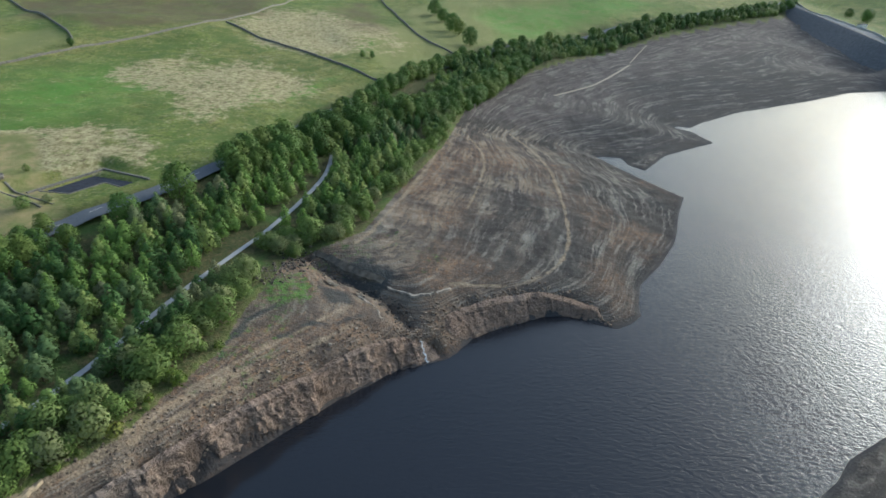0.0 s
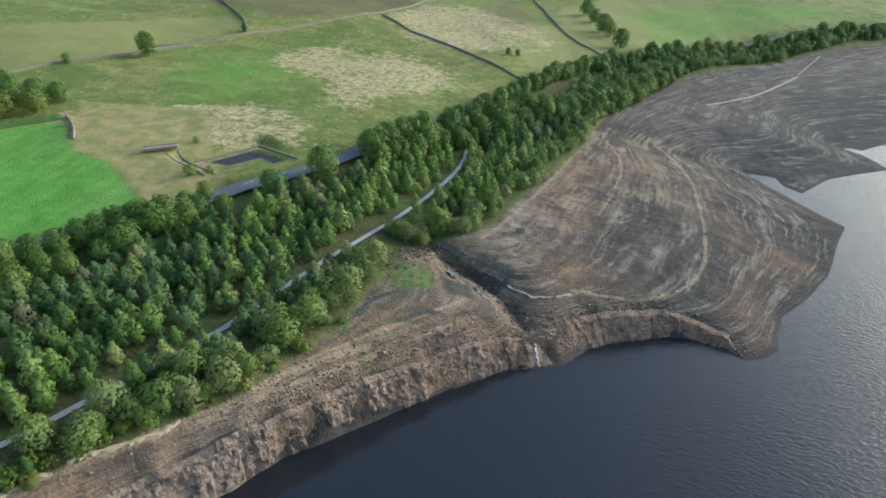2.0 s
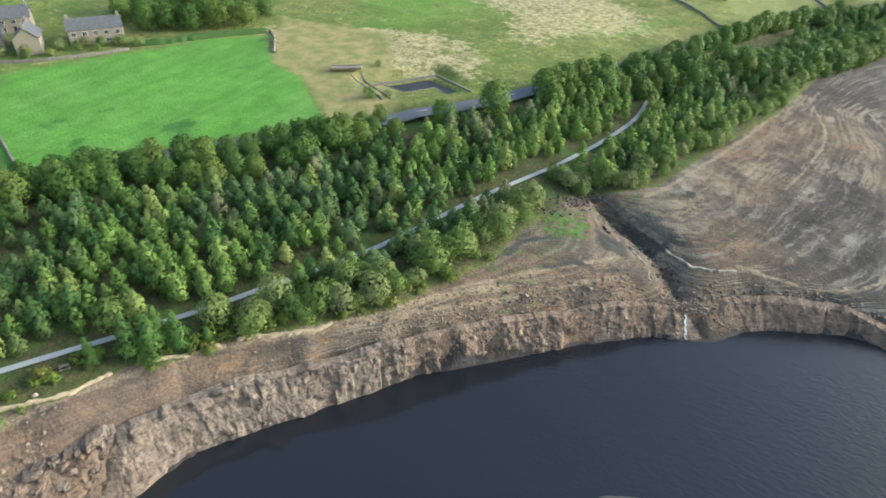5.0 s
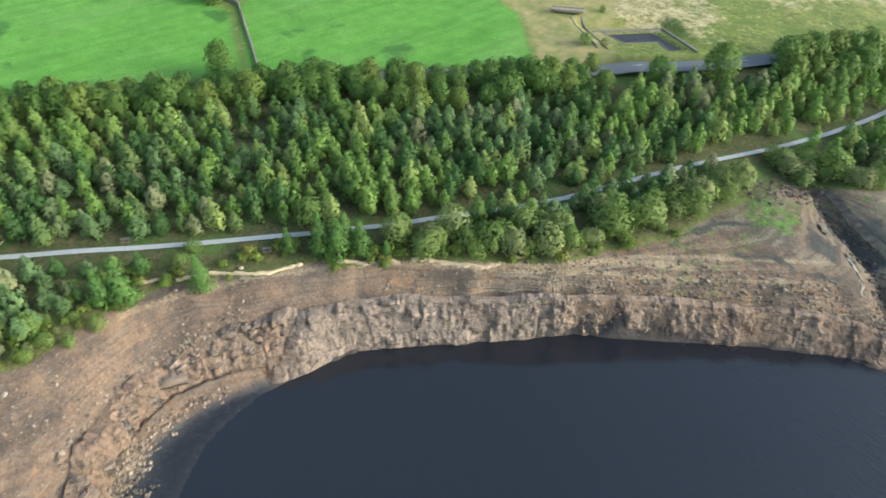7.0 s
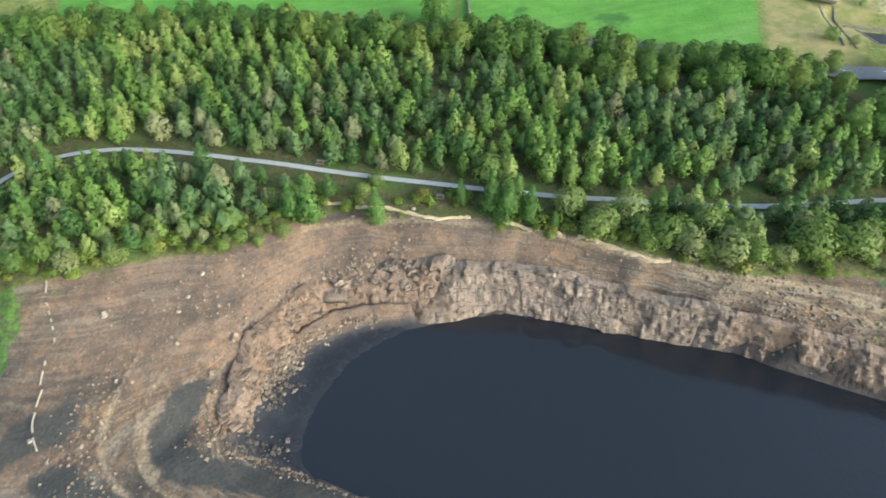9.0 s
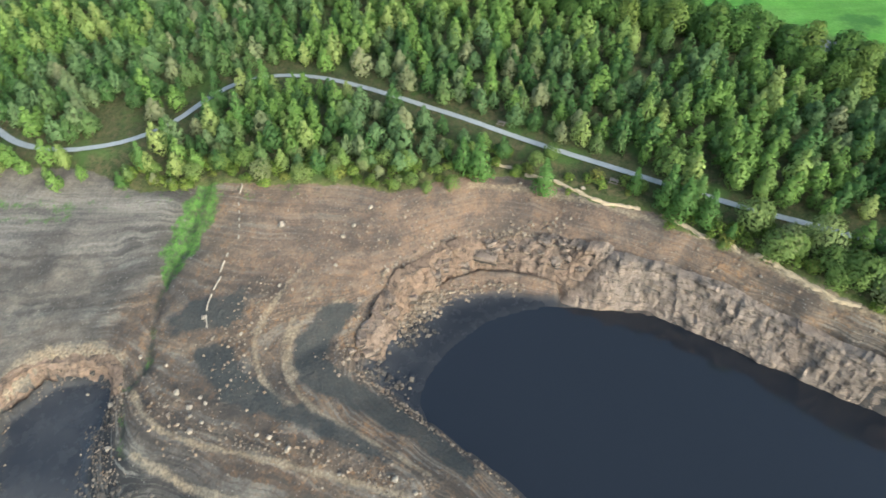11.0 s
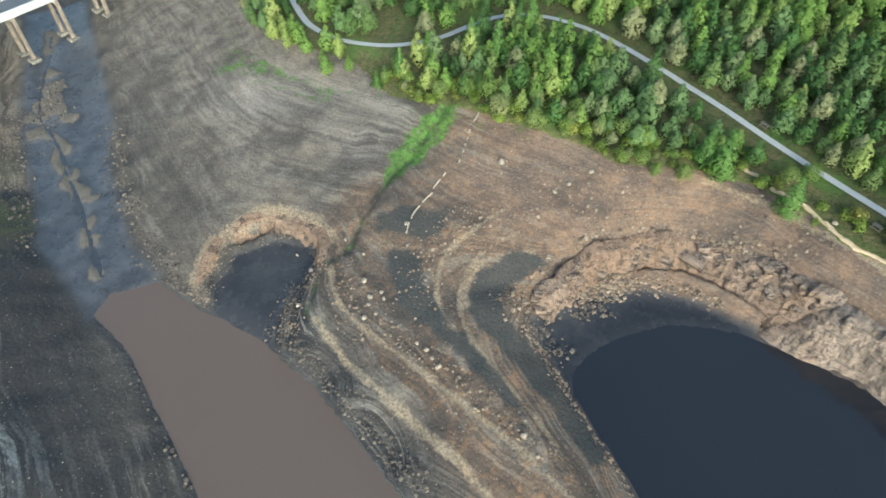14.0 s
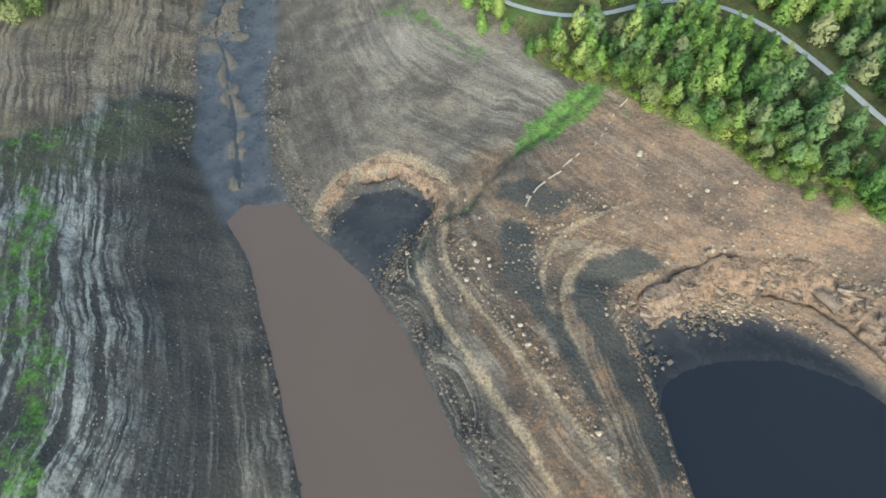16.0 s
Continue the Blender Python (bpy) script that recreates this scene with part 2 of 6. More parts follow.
    floor = k.mix(k.curve(k.noise(1.3, 5, 0.75), (0.38, 0.8), (0.5, 0.0)), floor, (0.03, 0.045, 0.014))
    floor = k.mix(k.curve(k.noise(0.12, 5), (0.52, 0.0), (0.66, 0.7)), floor, (0.075, 0.14, 0.03))
    rough_grass = k.mix(k.curve(mid, (0.35, 0.0), (0.6, 1.0)), (0.36, 0.29, 0.14), (0.21, 0.22, 0.075))
    col = k.mix(k.attr("lush"), moor, lush)
    col = k.mix(k.attr("straw"), col, rough_grass)
    col = k.mix(k.attr("wood"), col, floor)
    edge = k.curve(k.math("ADD", k.attr("bare"), k.math("MULTIPLY", k.math("SUBTRACT", k.noise(0.5, 6, 0.75), 0.5), 1.3)), (0.42, 0.0), (0.58, 1.0))
    col = k.mix(edge, col, bare)
    mud = k.mix(k.curve(k.noise(0.16, 6, 0.65), (0.38, 0.0), (0.62, 1.0)), (0.036, 0.037, 0.042), (0.060, 0.059, 0.062))
    # paler, bluer mud in the stream: the sky's sheen is put into its colour
    mud = k.mix(k.attr("stream"), mud, k.mix(k.curve(k.noise(0.2, 6, 0.7), (0.38, 0.0), (0.62, 1.0)), (0.042, 0.047, 0.058), (0.095, 0.10, 0.112)))
    col = k.mix(k.attr("wet"), col, mud)
    damp = k.math("MULTIPLY", k.attr("film"), k.math("SUBTRACT", 1.0, k.attr("bar")))
    col = k.mix(k.curve(k.math("ADD", k.attr("bar"), k.math("MULTIPLY", k.math("SUBTRACT", k.noise(0.8, 6, 0.75), 0.5), 0.9)), (0.42, 0.0), (0.62, 0.7)), col, k.mix(fine, (0.12, 0.10, 0.075), (0.25, 0.205, 0.15)))
    col = k.mix(k.math("MULTIPLY", k.attr("shallow"), 0.85), col, (0.020, 0.022, 0.028))
    k.bump(k.math("MULTIPLY", k.math("SUBTRACT", 1.0, k.math("MULTIPLY", damp, 0.92)), k.math("ADD", k.noise(1.3, 8, 0.7), k.math("MULTIPLY", grit, 0.35))), 0.7, 0.4)
    return k.done(col, k.math("ADD", k.curve(damp, (0.3, 0.95), (1.0, 0.10)), k.math("MULTIPLY", k.curve(k.noise(0.35, 5, 0.7), (0.4, 0.0), (0.6, 1.0)), 0.25)))


def water_material(name, deep, rough, ripple, wind=0.0):
    """Water that lies calm under the cliff and is roughened by the wind towards the open lake."""
    k = Mat(name, rough)
    k.b.inputs["IOR"].default_value = 1.33
    k.b.inputs["Specular IOR Level"].default_value = 0.5
    swell = k.noise(1.0, 4, 0.6, vec=k.stretch(0.75, 1.25, 1), warp=0.3)
    cat = k.noise(0.012, 3)
    if wind:
        k.b.inputs["Specular IOR Level"].default_value = 1.0
        gust = k.math("ADD", k.math("MULTIPLY", k.part("X"), 0.006), k.math("ADD", k.math("MULTIPLY", cat, 0.35), k.math("ADD", k.math("MULTIPLY", k.noise(0.03, 4, 0.6), 0.12), 0.12)))
        k.bump(k.math("MULTIPLY", swell, k.curve(gust, (0.05, 0.03), (0.70, 1.0))), ripple, 0.21)
        return k.done(k.mix(k.noise(0.03, 3), deep, tuple(v * 1.25 for v in deep)), k.curve(gust, (0.05, rough), (0.95, wind)))
    k.bump(swell, ripple, 0.1)
    return k.done(k.mix(k.noise(0.03, 3), deep, tuple(v * 1.2 for v in deep)))


def rock_material():
    k = Mat("quarry_rock", 0.92)
    mid, fine = k.noise(0.35, 6, 0.65), k.noise(2.5, 6, 0.65)
    col = k.curve(mid, (0.28, (0.175, 0.140, 0.116)), (0.45, (0.275, 0.216, 0.175)), (0.6, (0.335, 0.262, 0.213)), (0.78, (0.34, 0.235, 0.16)))
    col = k.mix(k.curve(k.attr("tone"), (0.1, 0.35), (0.5, 0.0)), col, (0.19, 0.16, 0.137))
    col = k.mix(k.curve(k.attr("tone"), (0.55, 0.0), (0.9, 0.4)), col, (0.345, 0.280, 0.236))
    col = k.mix(k.math("MULTIPLY", k.attr("rust"), 0.65), col, (0.25, 0.155, 0.098))
    bed = k.noise(1.0, 5, 0.7, vec=k.stretch(0.35, 0.35, 1.9), warp=0.5)
    col = k.mix(k.curve(bed, (0.36, 0.75), (0.47, 0.0)), col, (0.085, 0.070, 0.060))
    crack = k.noise(0.8, 6, 0.7, vec=k.stretch(1.3, 1.3, 0.35), warp=0.6)
    col = k.mix(k.curve(crack, (0.34, 0.75), (0.42, 0.0)), col, (0.07, 0.06, 0.053))
    col = k.mix(k.curve(fine, (0.3, 0.45), (0.5, 0.0)), col, (0.075, 0.062, 0.052))
    col = k.mix(k.curve(k.part("Z"), (0.0, 0.8), (0.012, 0.0)), col, (0.05, 0.045, 0.04))
    k.bump(k.math("ADD", k.noise(1.6, 8, 0.7), k.math("MULTIPLY", k.curve(crack, (0.34, 0.0), (0.5, 1.0)), 0.6)), 1.0, 0.45)
    return k.done(col)


def leaf_material(name, dark, lite, turn):
    k = Mat(name, 0.6)
    k.b.inputs["Specular IOR Level"].default_value = 0.2
    tree = k.math("FRACT", k.math("ADD", k.random(), k.attr("tint")))
    col = k.mix(k.random(True), dark, lite)
    col = k.mix(k.curve(tree, (0.55, 0.0), (1.0, 0.75)), col, turn)
    col = k.mix(k.curve(tree, (0.0, 0.5), (0.35, 0.0)), col, tuple(v * 0.55 for v in dark))
    shine = k.t.nodes.new("ShaderNodeBsdfTranslucent")
    k.t.links.new(col, shine.inputs["Color"])
    both = k.t.nodes.new("ShaderNodeMixShader")
    both.inputs[0].default_value = 0.3
    k.t.links.new(k.b.outputs[0], both.inputs[1])
    k.t.links.new(shine.outputs[0], both.inputs[2])
    k.t.links.new(both.outputs[0], k.t.nodes["Material Output"].inputs["Surface"])
    return k.done(col)


M_LAND, M_ROCK = ground_material(), rock_material()
M_LAKE = water_material("lake_water", (0.0135, 0.0155, 0.021), 0.09, 0.70, 0.18)
M_POOL = water_material("silty_water", (0.115, 0.087, 0.074), 0.10, 0.05)
M_BARK = simple("bark", (0.10, 0.08, 0.06), 0.9, 0.4, 6)
M_BIRCH = leaf_material("birch_leaves", (0.15, 0.255, 0.056), (0.225, 0.345, 0.085), (0.37, 0.4, 0.14))
M_ALDER = leaf_material("alder_leaves", (0.066, 0.138, 0.04), (0.11, 0.2, 0.058), (0.21, 0.27, 0.095))
M_SYCAMORE = leaf_material("sycamore_leaves", (0.088, 0.165, 0.036), (0.135, 0.225, 0.052), (0.18, 0.225, 0.052))
M_WILLOW = leaf_material("willow_leaves", (0.142, 0.215, 0.05), (0.205, 0.285, 0.078), (0.26, 0.27, 0.13))
M_GOAT = leaf_material("sallow_leaves", (0.12, 0.2, 0.076), (0.175, 0.265, 0.105), (0.31, 0.29, 0.16))
M_PINE = leaf_material("pine_needles", (0.09, 0.18, 0.044), (0.15, 0.27, 0.072), (0.2, 0.3, 0.09))
M_PATH = simple("path_gravel", (0.40, 0.41, 0.42), 0.9, 0.12, 1.5)
M_ROAD = simple("asphalt", (0.125, 0.135, 0.150), 0.85, 0.2, 2.0)
M_PAINT = simple("road_paint", (0.75, 0.75, 0.72), 0.7, 0.1, 4)
M_STONE = simple("grit_stone", (0.20, 0.185, 0.155), 0.95, 0.4, 2.0)
M_BOULDER = simple("weathered_grit", (0.29, 0.245, 0.195), 0.95, 0.3, 2.0)
M_BRACKEN = leaf_material("bracken_fronds", (0.10, 0.16, 0.028), (0.24, 0.31, 0.06), (0.25, 0.21, 0.06))
M_PALE = simple("pale_rubble", (0.36, 0.31, 0.25), 0.95, 0.25, 3.0)
M_SLATE = simple("slate_roof", (0.12, 0.125, 0.135), 0.8, 0.3, 2.0)
M_WALL = simple("house_stone", (0.29, 0.25, 0.20), 0.9, 0.2, 2.0)
M_COLUMN = simple("brown_concrete", (0.22, 0.18, 0.145), 0.9, 0.3, 0.8)
M_PARAPET = simple("grey_concrete", (0.46, 0.47, 0.48), 0.8, 0.12, 0.7)
# dark wet gully rock, with the shade between its sides put into the colour
M_GULLY = simple("shaded_wet_shale", (0.115, 0.10, 0.08), 0.85, 0.55, 0.5, bump=0.8)
M_CONCRETE = simple("concrete", (0.42, 0.41, 0.385), 0.85, 0.15, 1.0)
M_WHITE = simple("white_paint", (0.78, 0.78, 0.76), 0.6, 0.06, 2.0)
M_DARK = simple("dark_glass", (0.03, 0.035, 0.04), 0.2, 0.2, 2.0)
M_PONDBED = simple("pond_bed", (0.038, 0.042, 0.055), 0.9, 0.3, 0.8)

from mathutils.bvhtree import BVHTree

# ---------------------------------------------------------------- plan
# lake shore, water level z = 0, from the dam round the north fan to the quarry cliff
SHORE_N = [(300, 376), (264, 366), (239, 363), (211, 347), (186, 336), (157, 323), (129, 303), (123, 297), (113, 301), (121, 290), (125, 273),
           (116, 268), (97, 256), (90, 247), (83, 238), (78, 245), (77, 254), (66, 256.5), (71, 246), (80, 227), (89, 210), (82, 195), (77, 182), (73, 173),
           (64, 159), (55, 148), (52, 139), (51, 133), (47, 129), (43, 127), (38, 130), (33, 134)]
SHORE_W = [(25, 133), (16, 129), (9, 126), (6, 122.5), (1, 116), (-2, 115), (-11, 112), (-17.5, 106.5), (-22.5, 102.5), (-32, 93.5),
           (-40, 85.5), (-45, 80.5), (-49, 77), (-54.5, 68.5), (-62, 58), (-68.5, 48.5), (-73, 41.5), (-74.5, 35), (-75, 29),
           (-75.5, 23), (-74.2, 16), (-72, 9.7), (-68.3, 5.3), (-64.5, 1.5), (-59.8, -1.4), (-55.5, -2.6)]
SHORE_S = [(-52, -1.6), (-47, 4), (-43, 9), (-39, 13), (-30, 28), (-20, 42), (-13, 58), (-8, 68), (-4, 70), (1, 72), (8, 64),
           (30, 58), (50, 66), (65, 75), (71, 79), (76, 84), (87, 90), (130, 108), (200, 90), (330, 90), (370, 200), (345, 330)]
LAKE = SHORE_N + SHORE_W + SHORE_S
POOL = [(-36, -84), (-42, -78), (-40.5, -68), (-40, -63), (-39, -51), (-36, -40), (-32, -31), (-28, -23), (-24, -13), (-15, 2), (-5, 8), (8, 0),
        (12, -12), (3, -20), (-7, -33), (-13, -44), (-18, -53), (-22, -61), (-28, -72), (-31, -83)]
# crest of the quarry cliff, with heights
CREST = [(-61, -17, 4), (-68, -11.5, 5), (-77, -8, 6.5), (-84.5, 1, 7), (-87.5, 8, 7), (-88, 17, 8), (-84.5, 25, 9), (-81, 33, 9), (-77, 40, 9),
         (-74, 47, 9), (-69, 53, 9), (-63, 61, 9), (-58, 67, 9), (-53, 71.5, 9), (-48, 78.5, 9), (-43.5, 83, 8.5), (-39, 89.5, 8), (-33, 96.5, 7),
         (-23, 105.5, 6.5), (-12, 116, 6), (-3, 121, 5), (4, 128.5, 6), (16, 133.5, 5.5), (25, 136, 5), (33, 136.5, 3.5), (40, 132.5, 1.5)]
# top water line, where the plants begin
VEG_S = [(-132, -155), (-114, -116), (-101, -99), (-98, -89), (-97, -72), (-98, -61), (-99, -45), (-98, -25), (-98, -15), (-95, -8),
         (-99, 2), (-100, 8), (-100, 17), (-96, 26), (-91, 32), (-88, 42), (-83, 45), (-78, 55), (-74, 59), (-67, 67), (-56, 79), (-52, 90), (-46, 104)]
VEG_N = [(-46, 115), (-43, 130), (-41, 146), (-33, 149), (-23, 158), (-15, 187), (0, 233), (10, 281), (27, 338), (78, 397), (183, 498), (308, 593), (352, 672)]
VEG = VEG_S + VEG_N
# greenway path and the road
PATH = [(-146, -150), (-142, -127), (-132, -110), (-117, -95), (-109.5, -85), (-109, -71), (-114, -61), (-121, -55), (-131, -51), (-138, -43), (-139, -31),
        (-134, -18), (-123, 0), (-112, 16), (-102, 32), (-94, 45), (-85, 60), (-78, 75), (-68.5, 94), (-63, 118), (-57, 135), (-47.5, 159), (-42, 183),
        (-39, 200), (-41, 222)]
ROAD = [(-205, -130), (-197, -60), (-186, -10), (-167, 40), (-143, 82), (-118, 116), (-93, 150), (-71, 182), (-43, 258), (8, 376), (112, 478), (236, 564), (357, 680)]


def dense(line, step):
    """Points every step metres along a line of any dimension."""
    a = np.array(line, float)
    out = []
    for p, q in zip(a[:-1], a[1:]):
        k = max(1, int(np.hypot(*(q - p)[:2]) / step))
        out += [p + (q - p) * i / k for i in range(k)]
    return np.array(out + [a[-1]])


def smooth(line, step, rounds=2):
    a = np.array(line, float)
    for _ in range(rounds):
        b = np.empty((2 * len(a), a.shape[1]))
        b[0::2] = a
        b[1:-1:2] = (a[:-1] + a[1:]) / 2
        b[-1] = a[-1]
        a = b[:-1].copy()
        a[1:-1] = (b[:-3] + 2 * b[1:-2] + b[2:-1]) / 4
    return dense(a, step)


def dist_line(p, line, closed=False):
    """Distance of many points from a polyline, and how far along it (in points) the nearest place lies."""
    a = np.array(line, float)[:, :2]
    if closed:
        a = np.vstack([a, a[:1]])
    # places far outside the line's box only need to know that they are far
    gap = np.maximum(np.maximum(a.min(0) - p, p - a.max(0)), 0)
    gap = np.hypot(gap[:, 0], gap[:, 1])
    if len(p) > 5000 and (gap > 70).any():
        d, w = gap.copy(), np.zeros(len(p))
        m = gap <= 70
        if m.any():
            d[m], w[m] = dist_line(p[m], a)
        return d, w
    best = np.full(len(p), 1e18)
    where = np.zeros(len(p))
    for i, (s, e) in enumerate(zip(a[:-1], a[1:])):
        d = e - s
        u = np.clip(((p - s) @ d) / max(d @ d, 1e-9), 0, 1)
        q = ((p - s - u[:, None] * d) ** 2).sum(1)
        m = q < best
        best[m], where[m] = q[m], i + u[m]
    return np.sqrt(best), where


def inside(p, poly):
    a = np.array(poly, float)[:, :2]
    r = np.zeros(len(p), bool)
    x, y = p[:, 0], p[:, 1]
    for (x0, y0), (x1, y1) in zip(a, np.roll(a, -1, 0)):
        if y0 != y1:
            r ^= ((y0 > y) != (y1 > y)) & (x < (x1 - x0) * (y - y0) / (y1 - y0) + x0)
    return r


def signed(p, poly):
    return np.where(inside(p, poly), -1.0, 1.0) * dist_line(p, poly, True)[0]


def lift(line, z):
    return [(x, y, z) for x, y in line]


def ramp(line, z0, z1):
    n = len(line) - 1
    return [(x, y, z0 + (z1 - z0) * i / n) for i, (x, y) in enumerate(line)]


def off(line, dx, dy, z):
    return [(x + dx, y + dy, z) for x, y in line]


# crest of the dam, lake side
DAM = [(356, 700), (341, 615), (322, 533), (310, 475), (297, 423), (288, 380)]

# break lines of the land: (line with heights, spacing)
RAVINE = [(-43, 148.5, 12.0), (-37, 146, 10.4), (-32, 142.3, 9.0), (-25, 137.5, 7.9), (-18, 133, 7.0), (-13, 128.5, 6.2), (-8, 122, 4.4)]
BREAKS = [
    (lift(LAKE[1:-4], 0.0), 6), (lift(POOL, 0.0), 7), ([(x - 0.6, y + 0.5, z - 0.1) for x, y, z in CREST], 5),
    (lift(VEG_S[6:], 12.5), 7), (ramp(VEG_S[:7], 9.0, 11.5), 8), (lift(VEG_N[:5], 12.5), 8), (lift(VEG_N[4:], 12.5), 16),
    (ramp(PATH[:10], 13.0, 14.5), 12), (lift(PATH[9:], 14.5), 10), (lift(ROAD[:9], 22.0), 14), (ramp(ROAD[8:], 22.0, 17.0), 25),
    (off(ROAD[1:10], -90, 50, 34.0), 30), (off(ROAD[1:10], -200, 110, 50.0), 50), (off(ROAD[:9], -420, 240, 76.0), 90),
    (off(ROAD[9:], -60, 120, 34.0), 50), (off(ROAD[9:], -120, 300, 52.0), 80), (off(ROAD[9:], -200, 560, 80.0), 120),
    # ravine and its shoulders
    (RAVINE, 4), ([(-41, 150.5, 12.3), (-31, 145.8, 11), (-23.5, 140.6, 10.5), (-16, 137, 10), (-13, 134, 9.5), (-8, 130, 9), (-3, 131, 8.5), (2, 135, 8)], 4),
    ([(-41, 147, 12.2), (-36, 143.6, 11.4), (-30.6, 134.8, 10.8), (-26.8, 131.8, 10.4), (-23.5, 132.5, 9.9), (-18.6, 127, 9.3), (-13.5, 122, 7.5)], 4),
    # floor of the stream and the mud below the round quarry
    ([(-34, -86, 0.4), (-44, -100, 0.7), (-64, -124, 1.0), (-82, -148, 1.5), (-110, -190, 2.5)], 8),
    ([(-39, -82, 0.5), (-52, -96, 0.8), (-72, -117, 1.2), (-92, -144, 2.0)], 7), ([(-29, -85, 0.5), (-37, -102, 0.8), (-57, -131, 1.2), (-72, -156, 2.0)], 7),
    ([(-55, -97, 2.6), (-76, -117, 3.2), (-97, -146, 4.5)], 8), ([(-26, -87, 2.4), (-34, -103, 2.6), (-53, -133, 3.2), (-66, -160, 5)], 8),
    ([(-43, -61.5, 0.3), (-48, -66, 0.4), (-54, -67, 0.4), (-59.5, -61, 0.5), (-58, -54, 0.5), (-51, -54.5, 0.5), (-45, -54, 0.3)], 4),
    ([(-43, -68, 2.6), (-50, -71, 4.2), (-59, -70, 4.6), (-64.5, -63, 4.6), (-62, -53.5, 4.2), (-53, -50, 3.4), (-45, -49, 2.4), (-41, -45, 2)], 4),
    # the spit between the pool and the lake
    ([(-69, -47, 6.5), (-60, -39, 5.5), (-51, -25, 5.2), (-44, -11, 5), (-36, 2, 4.5), (-24, 20, 3.5), (-14, 40, 2.5), (-9, 60, 1)], 7),
    ([(-64, -21, 3.4), (-57, -12, 2.4), (-50, -4, 2.2), (-42.5, 5.5, 2)], 7), ([(-40, -46, 2.6), (-35, -33, 2.6), (-29, -19, 2.5)], 8),
    # mud and talus in the cove
    ([(-76.5, 21, 0.2), (-77, 13, 0.3), (-75, 4, 0.3), (-71, -5, 0.3), (-65, -10, 0.3), (-59, -9, 0.15), (-55, -4, 0.1)], 4),
    ([(-66, -9.5, 1.0), (-75, -5, 1.5), (-80, 2, 2.0), (-82, 9, 2.2), (-81, 17, 2)], 5),
    ([(-85, -48, 7.6), (-72, -50, 6.0)], 6), ([(-86, -20, 9), (-84, -35, 8.6)], 6),
    # near bank
    ([(-24, -92, 4), (-14, -86, 5), (-5, -72, 6), (4, -60, 6), (15, -45, 5), (25, -25, 4)], 10),
    ([(-38, -152, 9), (-20, -124, 9.5), (-4, -104, 10), (8, -85, 10), (25, -65, 10), (45, -40, 9), (50, 0, 7), (45, 30, 4)], 12),
    ([(-10, -170, 16), (30, -120, 18), (70, -70, 18), (110, -20, 16), (160, 40, 12)], 30), ([(60, -220, 34), (140, -140, 36), (230, -40, 34), (380, 40, 30)], 60),
    # north fan and shelf
    ([(60, 250, 3), (40, 258, 5), (20, 262, 9)], 8), ([(100, 290, 3), (70, 300, 7), (40, 310, 10)], 10), ([(42, 150, 4), (50, 180, 4.5), (56, 215, 4)], 8),
    ([(12, 150, 8), (20, 185, 8.5), (30, 225, 8)], 9), ([(150, 345, 4), (200, 370, 5), (250, 395, 5)], 15), ([(120, 380, 8), (180, 430, 8.5), (260, 480, 8)], 20),
    # dam
    ([(335, 632, 6), (312, 541, 5.5), (295, 478, 5), (289, 442, 4), (283, 404, 2)], 12), ([(x + 2, y, 15.5) for x, y in DAM], 12), ([(x + 11, y - 2, 15.6) for x, y in DAM], 12),
    ([(x + 45, y - 10, 8) for x, y in DAM], 30), ([(400, 330, 4), (450, 500, 8), (470, 640, 14)], 40), ([(600, 300, 10), (700, 500, 20), (700, 800, 50)], 80),
    # upstream valley
    ([(-130, -260, 6), (-170, -330, 10)], 40), ([(-60, -230, 20), (-100, -330, 30)], 40), ([(-200, -220, 22), (-260, -320, 40)], 40),
]


class Land:
    """Heights that run evenly between the break lines."""

    def __init__(self):
        pts = np.vstack([dense(line, step) for line, step in BREAKS])
        keep = []
        cell = set()
        for i, p in enumerate(pts):
            k = (round(p[0] / 1.5), round(p[1] / 1.5))
            if k not in cell:
                cell.add(k)
                keep.append(i)
        self.p = pts[keep]
        n = len(self.p)
        a = np.zeros((n + 3, n + 3))
        a[:n, :n] = self.kernel(self.p[:, :2]) - 0.3 * np.eye(n)
        a[:n, n] = a[n, :n] = 1
        a[:n, n + 1:] = self.p[:, :2] / 100
        a[n + 1:, :n] = self.p[:, :2].T / 100
        self.w = np.linalg.solve(a, np.concatenate([self.p[:, 2], [0, 0, 0]]))

    def kernel(self, q):
        return np.sqrt(((q[:, None, :] - self.p[None, :, :2]) ** 2).sum(2))

    def raw(self, q):
        out = np.empty(len(q))
        n = len(self.p)
        for s in range(0, len(q), 4000):
            c = q[s:s + 4000]
            d = np.sqrt(np.maximum((c ** 2).sum(1)[:, None] + (self.p[:, :2] ** 2).sum(1)[None] - 2 * c @ self.p[:, :2].T, 0))
            out[s:s + 4000] = d @ self.w[:n] + self.w[n] + (c / 100) @ self.w[n + 1:]
        return out

    def height(self, q):
        """Height of the land, with beds under the two waters."""
        q = np.asarray(q, float)
        z = self.raw(q)
        s = np.minimum(signed(q, LAKE), signed(q, POOL))
        z = np.where(s < 0, np.minimum(z, 0.2 * s), np.maximum(z, 0.2 * np.minimum(s, 1.5)))
        return z


land = Land()


def ground_z(x, y):
    return float(land.height(np.array([[x, y]]))[0])

